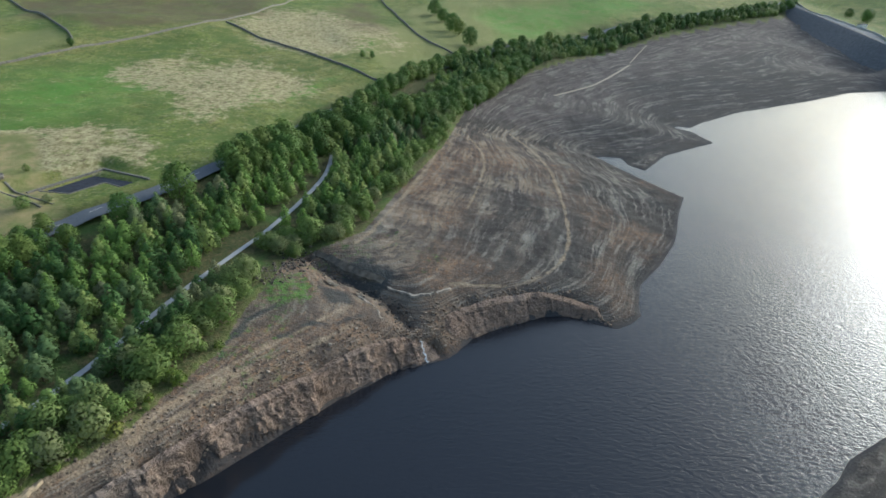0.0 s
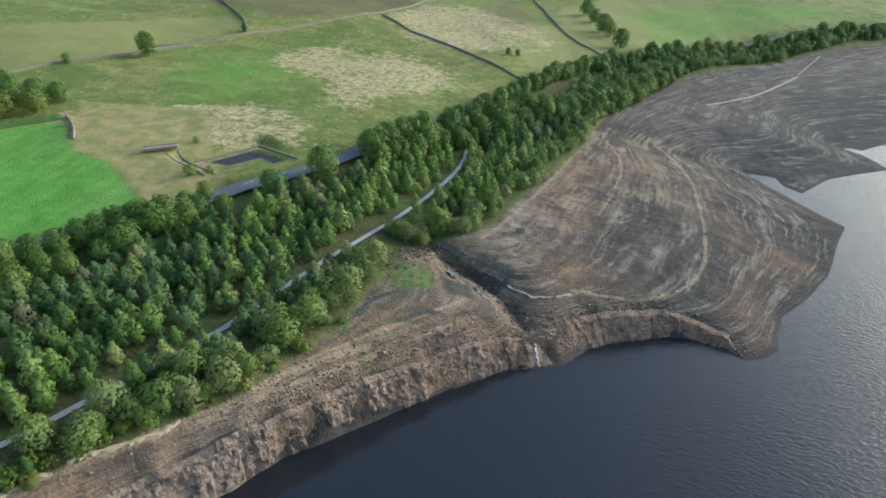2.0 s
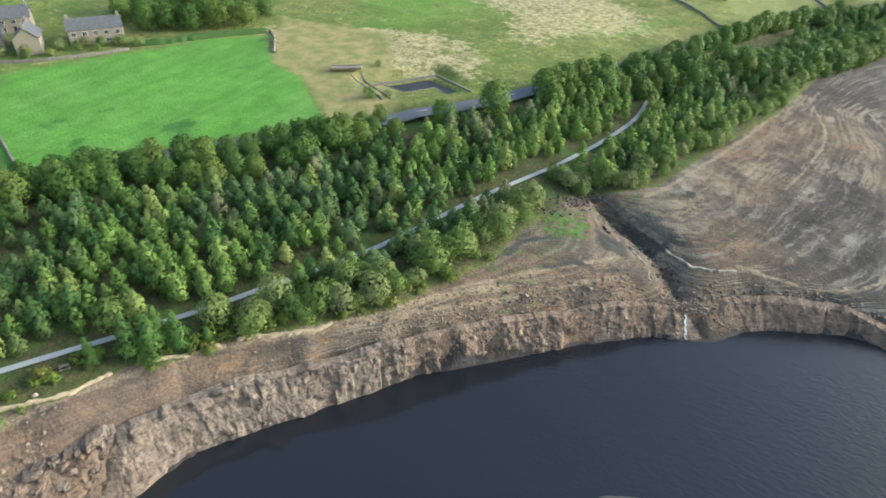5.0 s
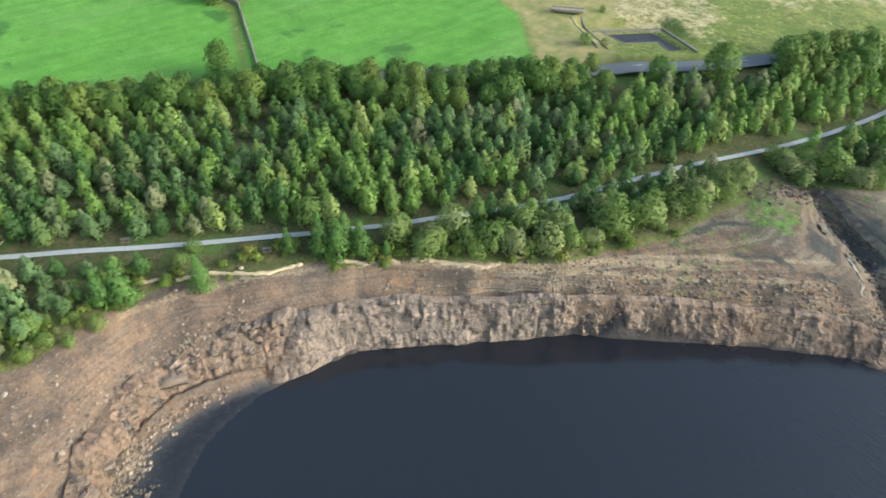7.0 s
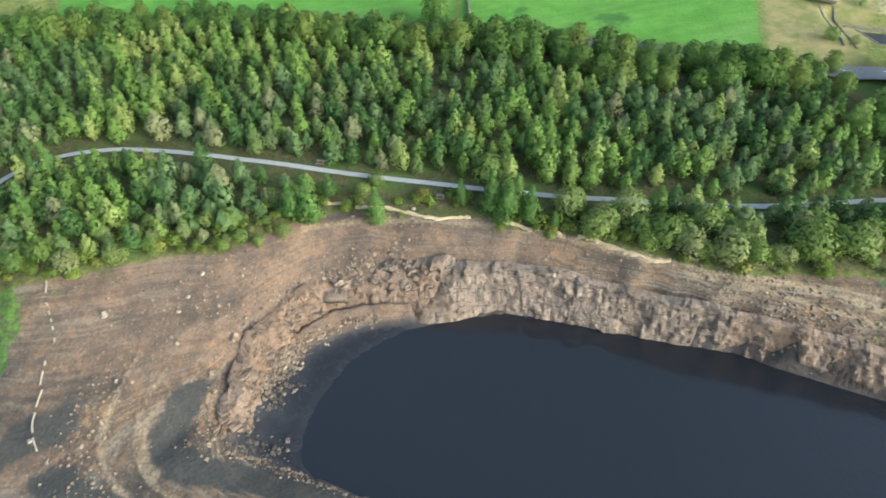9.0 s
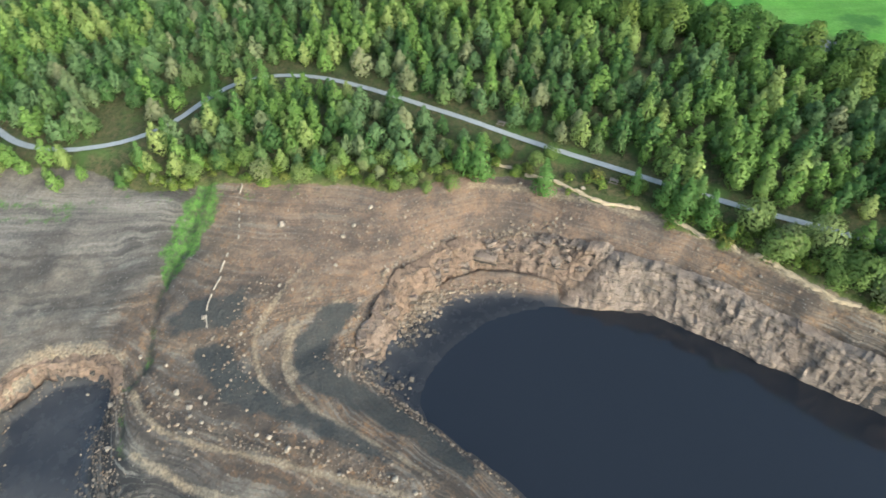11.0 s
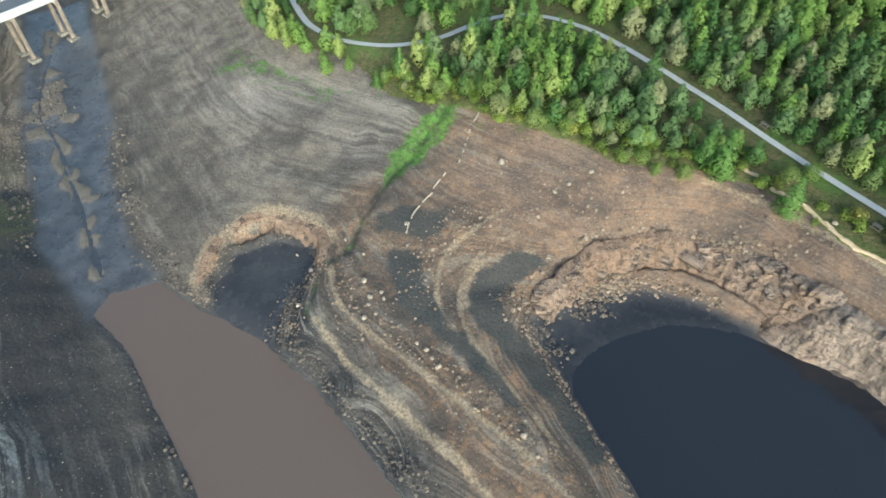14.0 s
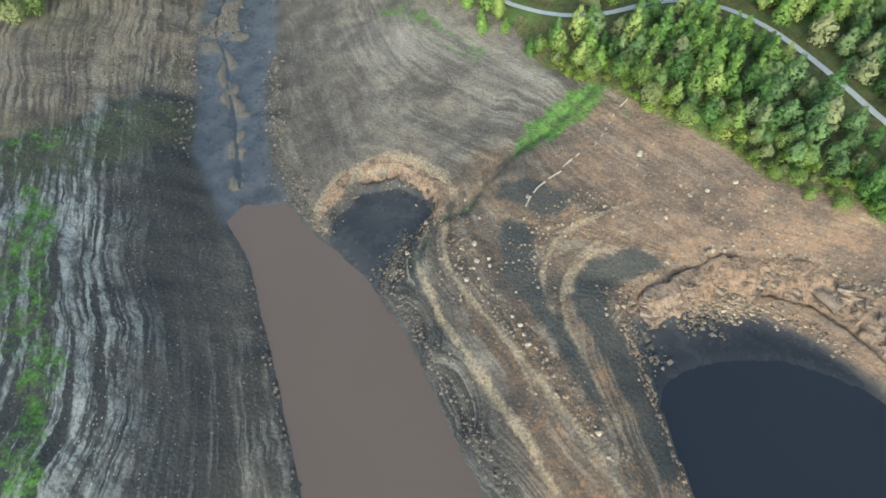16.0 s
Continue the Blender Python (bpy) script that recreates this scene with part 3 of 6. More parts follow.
# ---------------------------------------------------------------- helpers for meshes
def mesh_object(name, verts, faces, material, parent=None, label="", flat=True):
    me = bpy.data.meshes.new(name)
    me.from_pydata([tuple(v) for v in verts], [], [tuple(f) for f in faces])
    if material:
        me.materials.append(material)
    if not flat:
        me.polygons.foreach_set("use_smooth", [True] * len(me.polygons))
    me.update()
    ob = new(name, me)
    if parent is not None:
        ob.parent = parent
    if label:
        ob["label"] = label
    return ob


def empty(name, m, label, category, group="", kind=""):
    ob = new(name)
    ob.matrix_basis = m
    return tagged(ob, label, category, group, kind)


def axis(lo, near0, near1, hi, step, grow):
    a = list(np.arange(near0, near1, step))
    v, s = near1, step
    while v < hi:
        a.append(v)
        s *= grow
        v += s
    a.append(hi)
    v, s, b = near0, step, []
    while v > lo:
        s *= grow
        v -= s
        b.append(v)
    return np.array(b[::-1] + a)


def soft(x, a, b):
    t = np.clip((x - a) / (b - a), 0, 1)
    return t * t * (3 - 2 * t)


def value_noise(p, scale, seed=0):
    """Cheap smooth noise, -1 to 1, for many points at once."""
    q = p / scale
    i = np.floor(q).astype(np.int64)
    f = q - i
    f = f * f * (3 - 2 * f)

    def h(ix, iy):
        n = (ix * 374761393 + iy * 668265263 + seed * 144665) & 0x7FFFFFFF
        n = ((n ^ (n >> 13)) * 1274126177) & 0x7FFFFFFF
        return ((n ^ (n >> 16)) & 0xFFFF) / 32767.5 - 1
    a = h(i[:, 0], i[:, 1]) * (1 - f[:, 0]) + h(i[:, 0] + 1, i[:, 1]) * f[:, 0]
    b = h(i[:, 0], i[:, 1] + 1) * (1 - f[:, 0]) + h(i[:, 0] + 1, i[:, 1] + 1) * f[:, 0]
    return a * (1 - f[:, 1]) + b * f[:, 1]


def fractal(p, scale, octaves=4, seed=0):
    s = np.zeros(len(p))
    for o in range(octaves):
        s += value_noise(p, scale / 2 ** o, seed + o) / 2 ** o
    return s


# ---------------------------------------------------------------- the land
FIELD_E = [(-111, 130), (-139, 151), (-152, 153), (-171, 172), (-186, 155), (-198, 130), (-214, 100), (-198, 82), (-160, 66), (-143, 84), (-122, 112)]
FIELD_W = [(-160, 64), (-199, 80), (-230, 70), (-260, 20), (-240, -40), (-200, -40), (-188, 0), (-170, 40)]
ROUGH = [(-110, 131), (-139, 152), (-152, 154), (-180, 190), (-135, 200), (-118, 172), (-98, 148)]
INLET = [(-40, -64.5), (-45.5, -67.8), (-53, -69), (-59.6, -64.5), (-60.9, -57.6), (-58.8, -53.4), (-51, -53), (-44, -52.5), (-38, -50)]
STREAM = [(-30, -83), (-34, -92), (-38, -104), (-48, -116), (-58, -131), (-70, -145), (-84, -160), (-100, -178), (-112, -166), (-97, -148), (-84, -132), (-75, -121), (-63, -110), (-53, -97), (-46, -88), (-43, -78)]
TRICKLE = [(-100, -167), (-91, -158), (-83, -151), (-74, -144), (-68, -137), (-66, -134), (-63, -125), (-57, -118), (-52, -108), (-46, -100), (-43, -95), (-38, -88)]
BARS = [(-67, -139, 3), (-73, -139, 3.6), (-72, -135, 3), (-70, -131, 2.8), (-64, -133, 2.2), (-78, -143, 3.2), (-82, -149, 2.5), (-61, -122, 1.8), (-57, -115, 1.5), (-52, -110, 1.7), (-53, -105, 2.2), (-48, -103, 1.4), (-44, -97, 1.6), (-40, -92, 1.5)]
UPSTREAM = [(6, -129), (-13, -126), (-22, -124), (-33, -128), (-42, -126), (-49, -118), (-60, -131), (-72, -145), (-88, -160), (-104, -185), (-60, -205), (-20, -175), (10, -145)]
EXPOSED = VEG + [(356, 692), (322, 533), (298, 423), (300, 376), (345, 330), (370, 200), (330, 90), (200, 80), (130, 60), (95, -10), (50, -80), (8, -122), (-12, -140), (-28, -168), (-60, -195), (-120, -195)]
RILL = [(-108, -44), (-97, -46), (-85, -48), (-72, -49), (-62, -47), (-56, -50), (-46, -47.5)]
POND = [(-121, 162), (-105, 181), (-88, 173), (-99, 153)]
POND_BED = [(-115, 164), (-106, 177.5), (-90, 171.5), (-93, 166.5), (-99, 170), (-105, 161.5)]

COVE = [(-77, 24), (-79, 13), (-78, 4), (-74, -3), (-71, -8), (-66, -11.5), (-61, -13), (-52, -2), (-55, 10), (-64, 20)]

gx = axis(-1500, -126, 100, 1800, 0.75, 1.045)
gy = axis(-1400, -140, 250, 2200, 0.75, 1.045)
X, Y = np.meshgrid(gx, gy)
P = np.stack([X.ravel(), Y.ravel()], 1)
Z = land.height(P)
far = np.hypot(P[:, 0], P[:, 1])
d_lake, d_pool = signed(P, LAKE), signed(P, POOL)
d_water = np.minimum(d_lake, d_pool)
d_path, d_road = dist_line(P, smooth(PATH, 4))[0], dist_line(P, ROAD)[0]
d_bare = -signed(P, EXPOSED)
wobble = np.stack([value_noise(P, 6.0, 95), value_noise(P, 6.0, 96)], 1) + 0.5 * np.stack([value_noise(P, 2.5, 97), value_noise(P, 2.5, 98)], 1)
d_rill = dist_line(P + 1.1 * wobble, RILL)[0]
d_ravine = dist_line(P, RAVINE)[0]
A = {"level": Z.copy()}
A["bare"] = soft(d_bare + 7.5 * soft(-P[:, 1], 56, 74), -1.5, 1.5)
A["lush"] = np.maximum(soft(-signed(P, FIELD_E), -1, 1.5), soft(-signed(P, FIELD_W), -1, 1.5))
A["straw"] = soft(-signed(P, ROUGH), -2, 2)
wood_area = VEG + [(x - 4, y + 3) for x, y in ROAD[::-1]]
A["wood"] = soft(-signed(P, wood_area), -3, 3)
inlet = soft(-signed(P, INLET), -1.0, 0.8)
stream = soft(-signed(P, STREAM), -2.5, 1.5)
cove = soft(-signed(P, COVE), -1.5, 1.5)
A["bench"] = soft(-P[:, 0], 68, 82) * soft(P[:, 1], -46, -28) * (1 - soft(P[:, 1], 40, 70))
A["film"] = np.maximum.reduce([inlet, stream * 0.9, cove])
A["shallow"] = cove * (1 - soft(d_lake + 1.5 * fractal(P, 7, 3, 91), 0.5, 8.5))
A["wet"] = np.clip(np.maximum.reduce([inlet, stream * 0.95, cove, (1 - soft(d_water, 0.2, 2.2)) * 0.7]), 0, 1)
fan = soft(P[:, 1], 112, 140)
spit = soft(-dist_line(P, [(-100, -35), (-80, -30), (-69, -42), (-60, -39), (-51, -25), (-44, -11), (-36, 2)])[0], -17, -8)
quarry = soft(-dist_line(P, CREST[2:22])[0], -26, -10)
near_bank = soft(P[:, 0] * 0.80 - P[:, 1] * 0.60, 20, 36) * (1 - soft(P[:, 1], 10, 60))
south = (1 - soft(P[:, 1], -60, -44)) * (1 - near_bank)
lower = soft(A["level"], 3.0, 9.5)
blotch = fractal(P, 26, 3, 5)
dry = np.clip(0.15 + 0.9 * lower + 0.35 * blotch, 0, 1)
dry = dry * (1 - fan) + fan * np.clip((1 - soft(d_bare, 16, 46)) * 0.95 + 0.4 * blotch, 0, 1)
dry = dry * (1 - 0.7 * soft(P[:, 1], 250, 300))
upstream = soft(-signed(P, UPSTREAM) + 2.5 * fractal(P, 9, 3, 61), -2.5, 2.5)
near_bank = near_bank * (1 - upstream)
A["dry"] = np.clip(dry * (1 - 0.85 * near_bank) + 0.5 * upstream, 0, 1)
A["rust"] = np.clip(np.maximum(quarry * (1 - fan) * 0.95, spit * 0.78) + 0.55 * fractal(P, 14, 4, 9) * np.maximum(spit, quarry), 0, 1) * (1 - fan * 0.7) * (1 - near_bank) + upstream * np.clip(0.45 + fractal(P, 12, 3, 14), 0, 1)
A["stream"] = stream
A["shelf"] = fan * soft(P[:, 1] + 0.35 * P[:, 0] + 8 * fractal(P, 30, 3, 88), 272, 300)
A["brow"] = A["shelf"] * (1 - soft(d_bare + 10 * fractal(P, 30, 3, 89), 30, 75))
A["upper"] = upstream
A["fan"] = fan * (1 - soft(P[:, 1], 330, 420))
A["tan"] = np.maximum(0.5 * A["fan"] * (1 - soft(d_bare, 36, 62)), soft(-signed(P, [(4, 270), (-16, 180), (-24, 150), (-14, 143), (-6, 157), (9, 193), (16, 242)]), -4, 3))
A["rust"] = np.maximum(A["rust"], fan * (1 - soft(P[:, 1], 230, 270)) * np.clip((1 - soft(d_bare, 10, 44)) * 0.7 + 0.5 * fractal(P, 16, 4, 17), 0, 1))
A["grey"] = np.clip(near_bank + 0.45 * south, 0, 1)
DARKS = [([(-62.8, -40.8), (-64.7, -35.3), (-58.2, -31), (-53.7, -23.8), (-51.7, -24.2), (-51, -29.2), (-53, -33.2), (-60.4, -39.1)], 1.2), ([(-50.9, -25.9), (-52.8, -21.2), (-48.5, -13.1), (-44.4, -7.4), (-42.5, -7), (-44.4, -12.1), (-48.4, -20.6)], 1.2), ([(-66, -48), (-73, -43), (-75, -34), (-70, -33), (-66, -38)], 2.5),
         ([(-56.8, -21.8), (-60.8, -23.6), (-65.7, -23.6), (-71.1, -20.7), (-73, -18), (-71.7, -13.3), (-66.4, -17.5), (-62.2, -18.5), (-58.9, -15.7), (-57, -9.9), (-50.6, -1), (-43, 6), (-41, 4), (-43.8, 0), (-47.3, -4.3), (-51.5, -11.3), (-54.2, -17.1)], 1.2),
         ([(-28, 138), (-17, 131), (-12, 138), (-22, 146)], 2.5), ([(-31, 131), (-24, 129), (-21, 124), (-27, 124)], 1.5)]
EDGES = [(dist_line(P + 1.1 * wobble, smooth(line, 3))[0] - w) for line, w in (([(-46, 101), (-45.5, 109), (-43, 117), (-39.5, 120)], 0.8), (RILL, -0.1), ([(-36, 110), (-28, 115), (-20, 121)], 0.5))]
A["dark"] = np.clip(np.minimum.reduce([signed(P, poly) * 1.3 / w for poly, w in DARKS] + EDGES), -6, 6)
STRANDS = [[(-56, -48.5), (-51.7, -46), (-48.5, -41.8), (-46.4, -35.4), (-44.5, -28.3), (-42.1, -20), (-39.7, -11), (-37, -3), (-33, 6)], [(-76, -20), (-70, -25.5), (-62, -26), (-55, -23), (-51, -18), (-47, -11), (-41, -1)],
           [(-80, -24), (-69, -31), (-60, -30), (-53, -25), (-50.5, -18)], [(-46, -46), (-40.5, -37), (-38, -28), (-34, -16), (-30, -6)], [(-58, -22), (-61, -25), (-67, -25), (-71, -21.5), (-73, -16)], [(-62, 70), (-47, 88), (-35, 102), (-21, 117)], [(-49, 92), (-40, 104), (-30, 114), (-22, 124)],
           [(-98, 8), (-97, 20), (-92, 30), (-85, 44), (-77, 55), (-67, 66), (-57, 77), (-51, 88), (-40, 100)], [(-2, 226), (-8, 200), (-16, 175), (-20, 160), (-24, 152)],
           [(8, 262), (18, 232), (14, 205), (8, 180)], [(30, 266), (37, 254), (42, 226), (41, 195), (39, 168), (34.6, 153.4), (26.4, 141.5), (14, 137), (2, 136)]]
d_strand = np.min([dist_line(P, smooth(line, 3))[0] / w for line, w in zip(STRANDS, (0.55, 0.5, 0.5, 0.8, 0.6, 0.6, 0.55, 0.9, 0.8, 0.5, 0.6))], axis=0)
d_ring = dist_line(P, smooth([(-44, -70), (-50, -71.5), (-58, -71), (-64, -65.5), (-64.5, -58), (-61.5, -53)], 3))[0] / 1.6
A["strand"] = np.clip(np.minimum(d_strand, d_ring), 0, 6)
A["pale"] = soft(-signed(P, [(-80, -110), (-79, -96), (-77, -86), (-86, -70), (-78, -54), (-90, -50), (-103, -48), (-100, -66), (-99, -90), (-90, -104)]), -5, 7)
upper_rill = soft(-P[:, 0], 70, 92)
A["weed"] = np.clip(np.maximum.reduce([
    (1 - soft(d_rill + (0.9 + 0.8 * upper_rill) * fractal(P, 7, 3, 71), 0.2 + 1.3 * upper_rill, 1.9 + 2.8 * upper_rill)) * (0.52 + 0.66 * upper_rill),
    0.42 * (1 - soft(np.abs(d_bare - 6), 4, 14)) * soft(P[:, 1], 70, 100) * (1 - soft(P[:, 1], 150, 180)),
    0.74 * (1 - soft(np.hypot((P[:, 0] + 38) / 8, (P[:, 1] - 128) / 9), 0.5, 1.3)), 0.62 * (1 - soft(dist_line(P, [(-93, -102), (-97, -94), (-96, -83), (-94.5, -71)])[0] + 1.5 * fractal(P, 6, 2, 83), 1, 3.5)), 0.66 * (1 - soft(dist_line(P, [(-9, -108), (-7.8, -101), (-1.7, -90.6), (5, -78.8), (6, -73), (12.8, -65), (17, -60)])[0] + 2.2 * fractal(P, 8, 3, 84), 0.5, 3.5)), 0.36 * (1 - soft(np.hypot((P[:, 0] + 4) / 9, (P[:, 1] - 146) / 12), 0.4, 1.2)),
    0.62 * near_bank * (1 - soft(np.abs(A["level"] - 9.1), 0.5, 1.8)) * soft(fractal(P, 16, 2, 73), -0.4, 0.5), 0.5 * (1 - soft(np.abs(d_bare - 3.5), 1.5, 6)) * (1 - soft(np.abs(P[:, 1] + 88), 14, 28)), 0.38 * (1 - soft(np.abs(d_bare - 2), 1, 6)) * (1 - soft(P[:, 1], -30, 0)),
    0.5 * (1 - soft(dist_line(P, [(4, -124), (-10, -122), (-18, -119), (-26, -119)])[0] + 2 * fractal(P, 8, 3, 75), 1, 8))]), 0, 0.72 + 0.25 * upper_rill)
A["calm"] = np.clip(soft(-P[:, 1], 52, 64) * (1 - near_bank) * (1 - upstream), 0, 1)
bars = np.max([1 - soft(np.hypot(P[:, 0] - x, P[:, 1] - y) + 1.6 * fractal(P, 4, 3, 27), 0.5 * r, 1.3 * r) for x, y, r in BARS], axis=0)
A["bar"] = np.clip(np.maximum(0.8 * bars, (1 - soft(dist_line(P + 1.6 * wobble, TRICKLE)[0], 0.8, 2.6)) * soft(fractal(P, 7, 3, 28), -0.15, 0.35) * 0.9), 0, 1)
A["moss"] = np.clip((1 - soft(dist_line(P, [(4, -122), (-12, -117), (-25, -115), (-36, -116), (-40, -112)])[0] + 2 * fractal(P, 9, 3, 77), 3, 11)) * 0.8 + 0.35 * upstream * soft(fractal(P, 14, 3, 79), 0.0, 0.5), 0, 1)
STRAW = [([(-141, 286), (-131, 330), (-102, 330), (-68, 320), (-46, 296), (-71, 259), (-88, 245), (-114, 263)], 12), ([(-119, 391), (-88, 470), (-48, 430), (-42, 333), (-66, 337), (-95, 363)], 14),
         ([(-154, 176), (-118, 213), (-101, 192), (-113, 174), (-129, 164)], 6)]
HEATH = [([(-175, 311), (-149, 357), (-131, 399), (-120, 489), (-175, 560), (-330, 470), (-207, 353)], 6), ([(-91, 485), (-61, 530), (-32, 459), (-44, 422), (-70, 452)], 12)]
GREENS = [([(-182, 260), (-153, 286), (-123, 261), (-124, 223), (-147, 201)], 18), ([(-86, 245), (-66, 277), (-51, 313), (-46, 371), (-40, 380), (-42, 307), (-62, 262)], 4), ([(32, 524), (164, 600), (204, 594), (44, 424)], 14)]
PASTURE = [(-302, 219), (-200, 335), (-183, 317), (-192, 272), (-213, 228), (-245, 171)]
ragged = 24 * fractal(P, 45, 4, 51) + 6 * fractal(P, 9, 2, 52)
A["tuss"] = np.maximum.reduce([soft(-signed(P, q) + ragged, -1.5 * w, 1.5 * w) for q, w in STRAW])
A["heath"] = np.maximum.reduce([soft(-signed(P, q) + 0.5 * ragged, -w, w) for q, w in HEATH])
A["fresh"] = np.maximum.reduce([soft(-signed(P, q) + 0.3 * ragged, -w, w) for q, w in GREENS])
A["pasture"] = np.maximum(soft(-signed(P, PASTURE), -3, 3), soft(-signed(P, [(-60, 345), (-30, 312), (0, 335), (40, 400), (120, 480), (110, 560), (0, 600), (-40, 480)]) + ragged, -8, 8))
A["channel"] = 0.6 * (1 - soft(d_rill + 0.35 * fractal(P, 3, 2, 46), 0.1, 0.6))
rough_land = A["bare"] * (1 - A["wet"])
Z = Z + np.where(d_water > 0.5, rough_land * (0.22 * fractal(P, 5, 4, 1) + 0.10 * fractal(P, 1.9, 2, 2)), 0)
pond_in = soft(-signed(P, POND), -5, 0)
Z = Z * (1 - pond_in) + 24.0 * pond_in
Z = Z - 0.9 * soft(-signed(P, POND_BED), -0.4, 0.4)
Z = Z + (1 - pond_in) * (1 - A["bare"]) * soft(d_road, 3, 9) * soft(d_path, 2, 5) * 0.35 * fractal(P, 14, 4, 3) + (1 - A["bare"]) * soft(far, 220, 420) * 3.0 * fractal(P, 90, 4, 7)
# trickle channels
Z = Z - 0.55 * (1 - soft(d_rill, 0.2, 1.4)) - 0.7 * (1 - soft(d_ravine, 0.4, 1.8)) + 0.35 * A["bar"] - 0.3 * (1 - soft(dist_line(P, smooth(TRICKLE, 2))[0], 0.2, 0.9))
Z = np.where(d_water > 0, np.maximum(Z, 0.16 * np.minimum(d_water, 1.0)), Z)
FOOT_W = [(-59, -13), (-67, -9), (-75, -4.5), (-80, 2.5), (-82.5, 9), (-81.5, 17), (-78.5, 24), (-77.5, 31), (-75, 38)]
RING_IN = [(-40.4, -64.9), (-45.9, -68.5), (-53.2, -69.6), (-60.3, -64.9), (-61.6, -57.6), (-59.3, -53), (-50.8, -52.6)]
RING_TOP = [(-41.5, -67.5, 2.2), (-48, -70.6, 3.6), (-56, -71.2, 4.3), (-62.5, -66.3, 4.5), (-64, -58, 4.4), (-61, -51.8, 4.0), (-52, -50.7, 3.2)]
# the floor of the round quarry is level, and the ground falls away behind the standing rock faces
d_floor = -signed(P, RING_IN)
Z = np.where(d_floor > 0, np.minimum(Z, 0.4 + 2.2 * (1 - soft(d_floor, 0.0, 0.8))), Z)
for foot_line, top_line in ((FOOT_W, CREST[:10]), (SHORE_W[4:20], CREST[20:5:-1]), (RING_IN, RING_TOP)):
    strip = [p[:2] for p in foot_line] + [p[:2] for p in top_line[::-1]]
    behind = (soft(dist_line(P, foot_line)[0], 0.6, 1.6) * soft(np.hypot(P[:, 0] + 60, P[:, 1] + 15), 5, 14) if foot_line is FOOT_W else 1.0) * soft(-signed(P, strip), -0.2, 0.5) * soft(dist_line(P, top_line)[0], 0.9, 2.2)
    Z = Z * (1 - behind) + 0.1 * behind
nx, ny = len(gx), len(gy)
V = np.column_stack([P, Z])
ij = (np.arange(ny - 1)[:, None] * nx + np.arange(nx - 1)[None]).ravel()
F = np.column_stack([ij, ij + 1, ij + nx + 1, ij + nx])
me = bpy.data.meshes.new("ground")
me.vertices.add(len(V))
me.vertices.foreach_set("co", V.astype(np.float32).ravel())
me.loops.add(F.size)
me.loops.foreach_set("vertex_index", F.astype(np.int32).ravel())
me.polygons.add(len(F))
me.polygons.foreach_set("loop_start", np.arange(0, F.size, 4, dtype=np.int32))
me.polygons.foreach_set("use_smooth", np.ones(len(F), bool))
me.update(calc_edges=True)
for key, v in A.items():
    me.attributes.new(key, "FLOAT", "POINT").data.foreach_set("value", v.astype(np.float32))
me.materials.append(M_LAND)
ground = tagged(new("ground", me), "drawn-down reservoir basin with bare silt, pasture and moor above", "ground", kind="structure")
ZG = Z.reshape(ny, nx)


def top(x, y):
    """Height of the finished ground."""
    i = int(np.clip(np.searchsorted(gx, x) - 1, 0, nx - 2))
    j = int(np.clip(np.searchsorted(gy, y) - 1, 0, ny - 2))
    u, v = (x - gx[i]) / (gx[i + 1] - gx[i]), (y - gy[j]) / (gy[j + 1] - gy[j])
    return float((ZG[j, i] * (1 - u) + ZG[j, i + 1] * u) * (1 - v) + (ZG[j + 1, i] * (1 - u) + ZG[j + 1, i + 1] * u) * v)


def water_sheet(name, poly, z, material, label, pad):
    a = np.array(poly)
    c = a.mean(0)
    xs, ys = np.arange(a[:, 0].min() - 6, a[:, 0].max() + 8, 4.0), np.arange(a[:, 1].min() - 6, a[:, 1].max() + 8, 4.0)
    gx_, gy_ = np.meshgrid(xs, ys)
    p = np.stack([gx_.ravel(), gy_.ravel()], 1)
    ok = (signed(p, poly) < pad).reshape(gx_.shape)
    keep = ok[:-1, :-1] & ok[1:, :-1] & ok[:-1, 1:] & ok[1:, 1:]
    n = len(xs)
    used, verts, faces = {}, [], []
    for j, i in zip(*np.where(keep)):
        f = []
        for k in (j * n + i, j * n + i + 1, (j + 1) * n + i + 1, (j + 1) * n + i):
            if k not in used:
                used[k] = len(verts)
                verts.append((p[k, 0], p[k, 1], z))
            f.append(used[k])
        faces.append(f)
    return tagged(mesh_object(name, verts, faces, material, flat=False), label, "water", kind="structure")


water_sheet("water", LAKE, 0.0, M_LAKE, "dark rippled reservoir water below the quarry cliff", 7.0)
water_sheet("water_pool", POOL, 0.02, M_POOL, "still brown silty pool beside the spit", 5.0)


def ribbon(name, line, half, lift_z, material, label, category, kind="structure", rows=2):
    c = smooth(line, 2.5)
    t = np.gradient(c, axis=0)
    t /= np.linalg.norm(t, axis=1)[:, None]
    nrm = np.stack([-t[:, 1], t[:, 0]], 1)
    verts, faces = [], []
    for p, q in zip(c, nrm):
        zs = [top(*(p + q * half * s)) for s in (-1.3, -0.6, 0, 0.6, 1.3)]
        zc = max(zs) * 0.6 + np.mean(zs) * 0.4
        for s in np.linspace(-1, 1, rows):
            verts.append((*(p + q * half * s), zc + lift_z))
    for i in range(len(c) - 1):
        for j in range(rows - 1):
            a = i * rows + j
            faces.append((a, a + 1, a + rows + 1, a + rows))
    return tagged(mesh_object(name, verts, faces, material, flat=False), label, category, kind=kind)


M_TRICKLE = simple("running_water", (0.05, 0.055, 0.065), 0.08, 0.3, 1.5)
ribbon("water_stream", TRICKLE, 0.55, -0.10, M_TRICKLE, "thin crooked stream over wet silt", "stream")
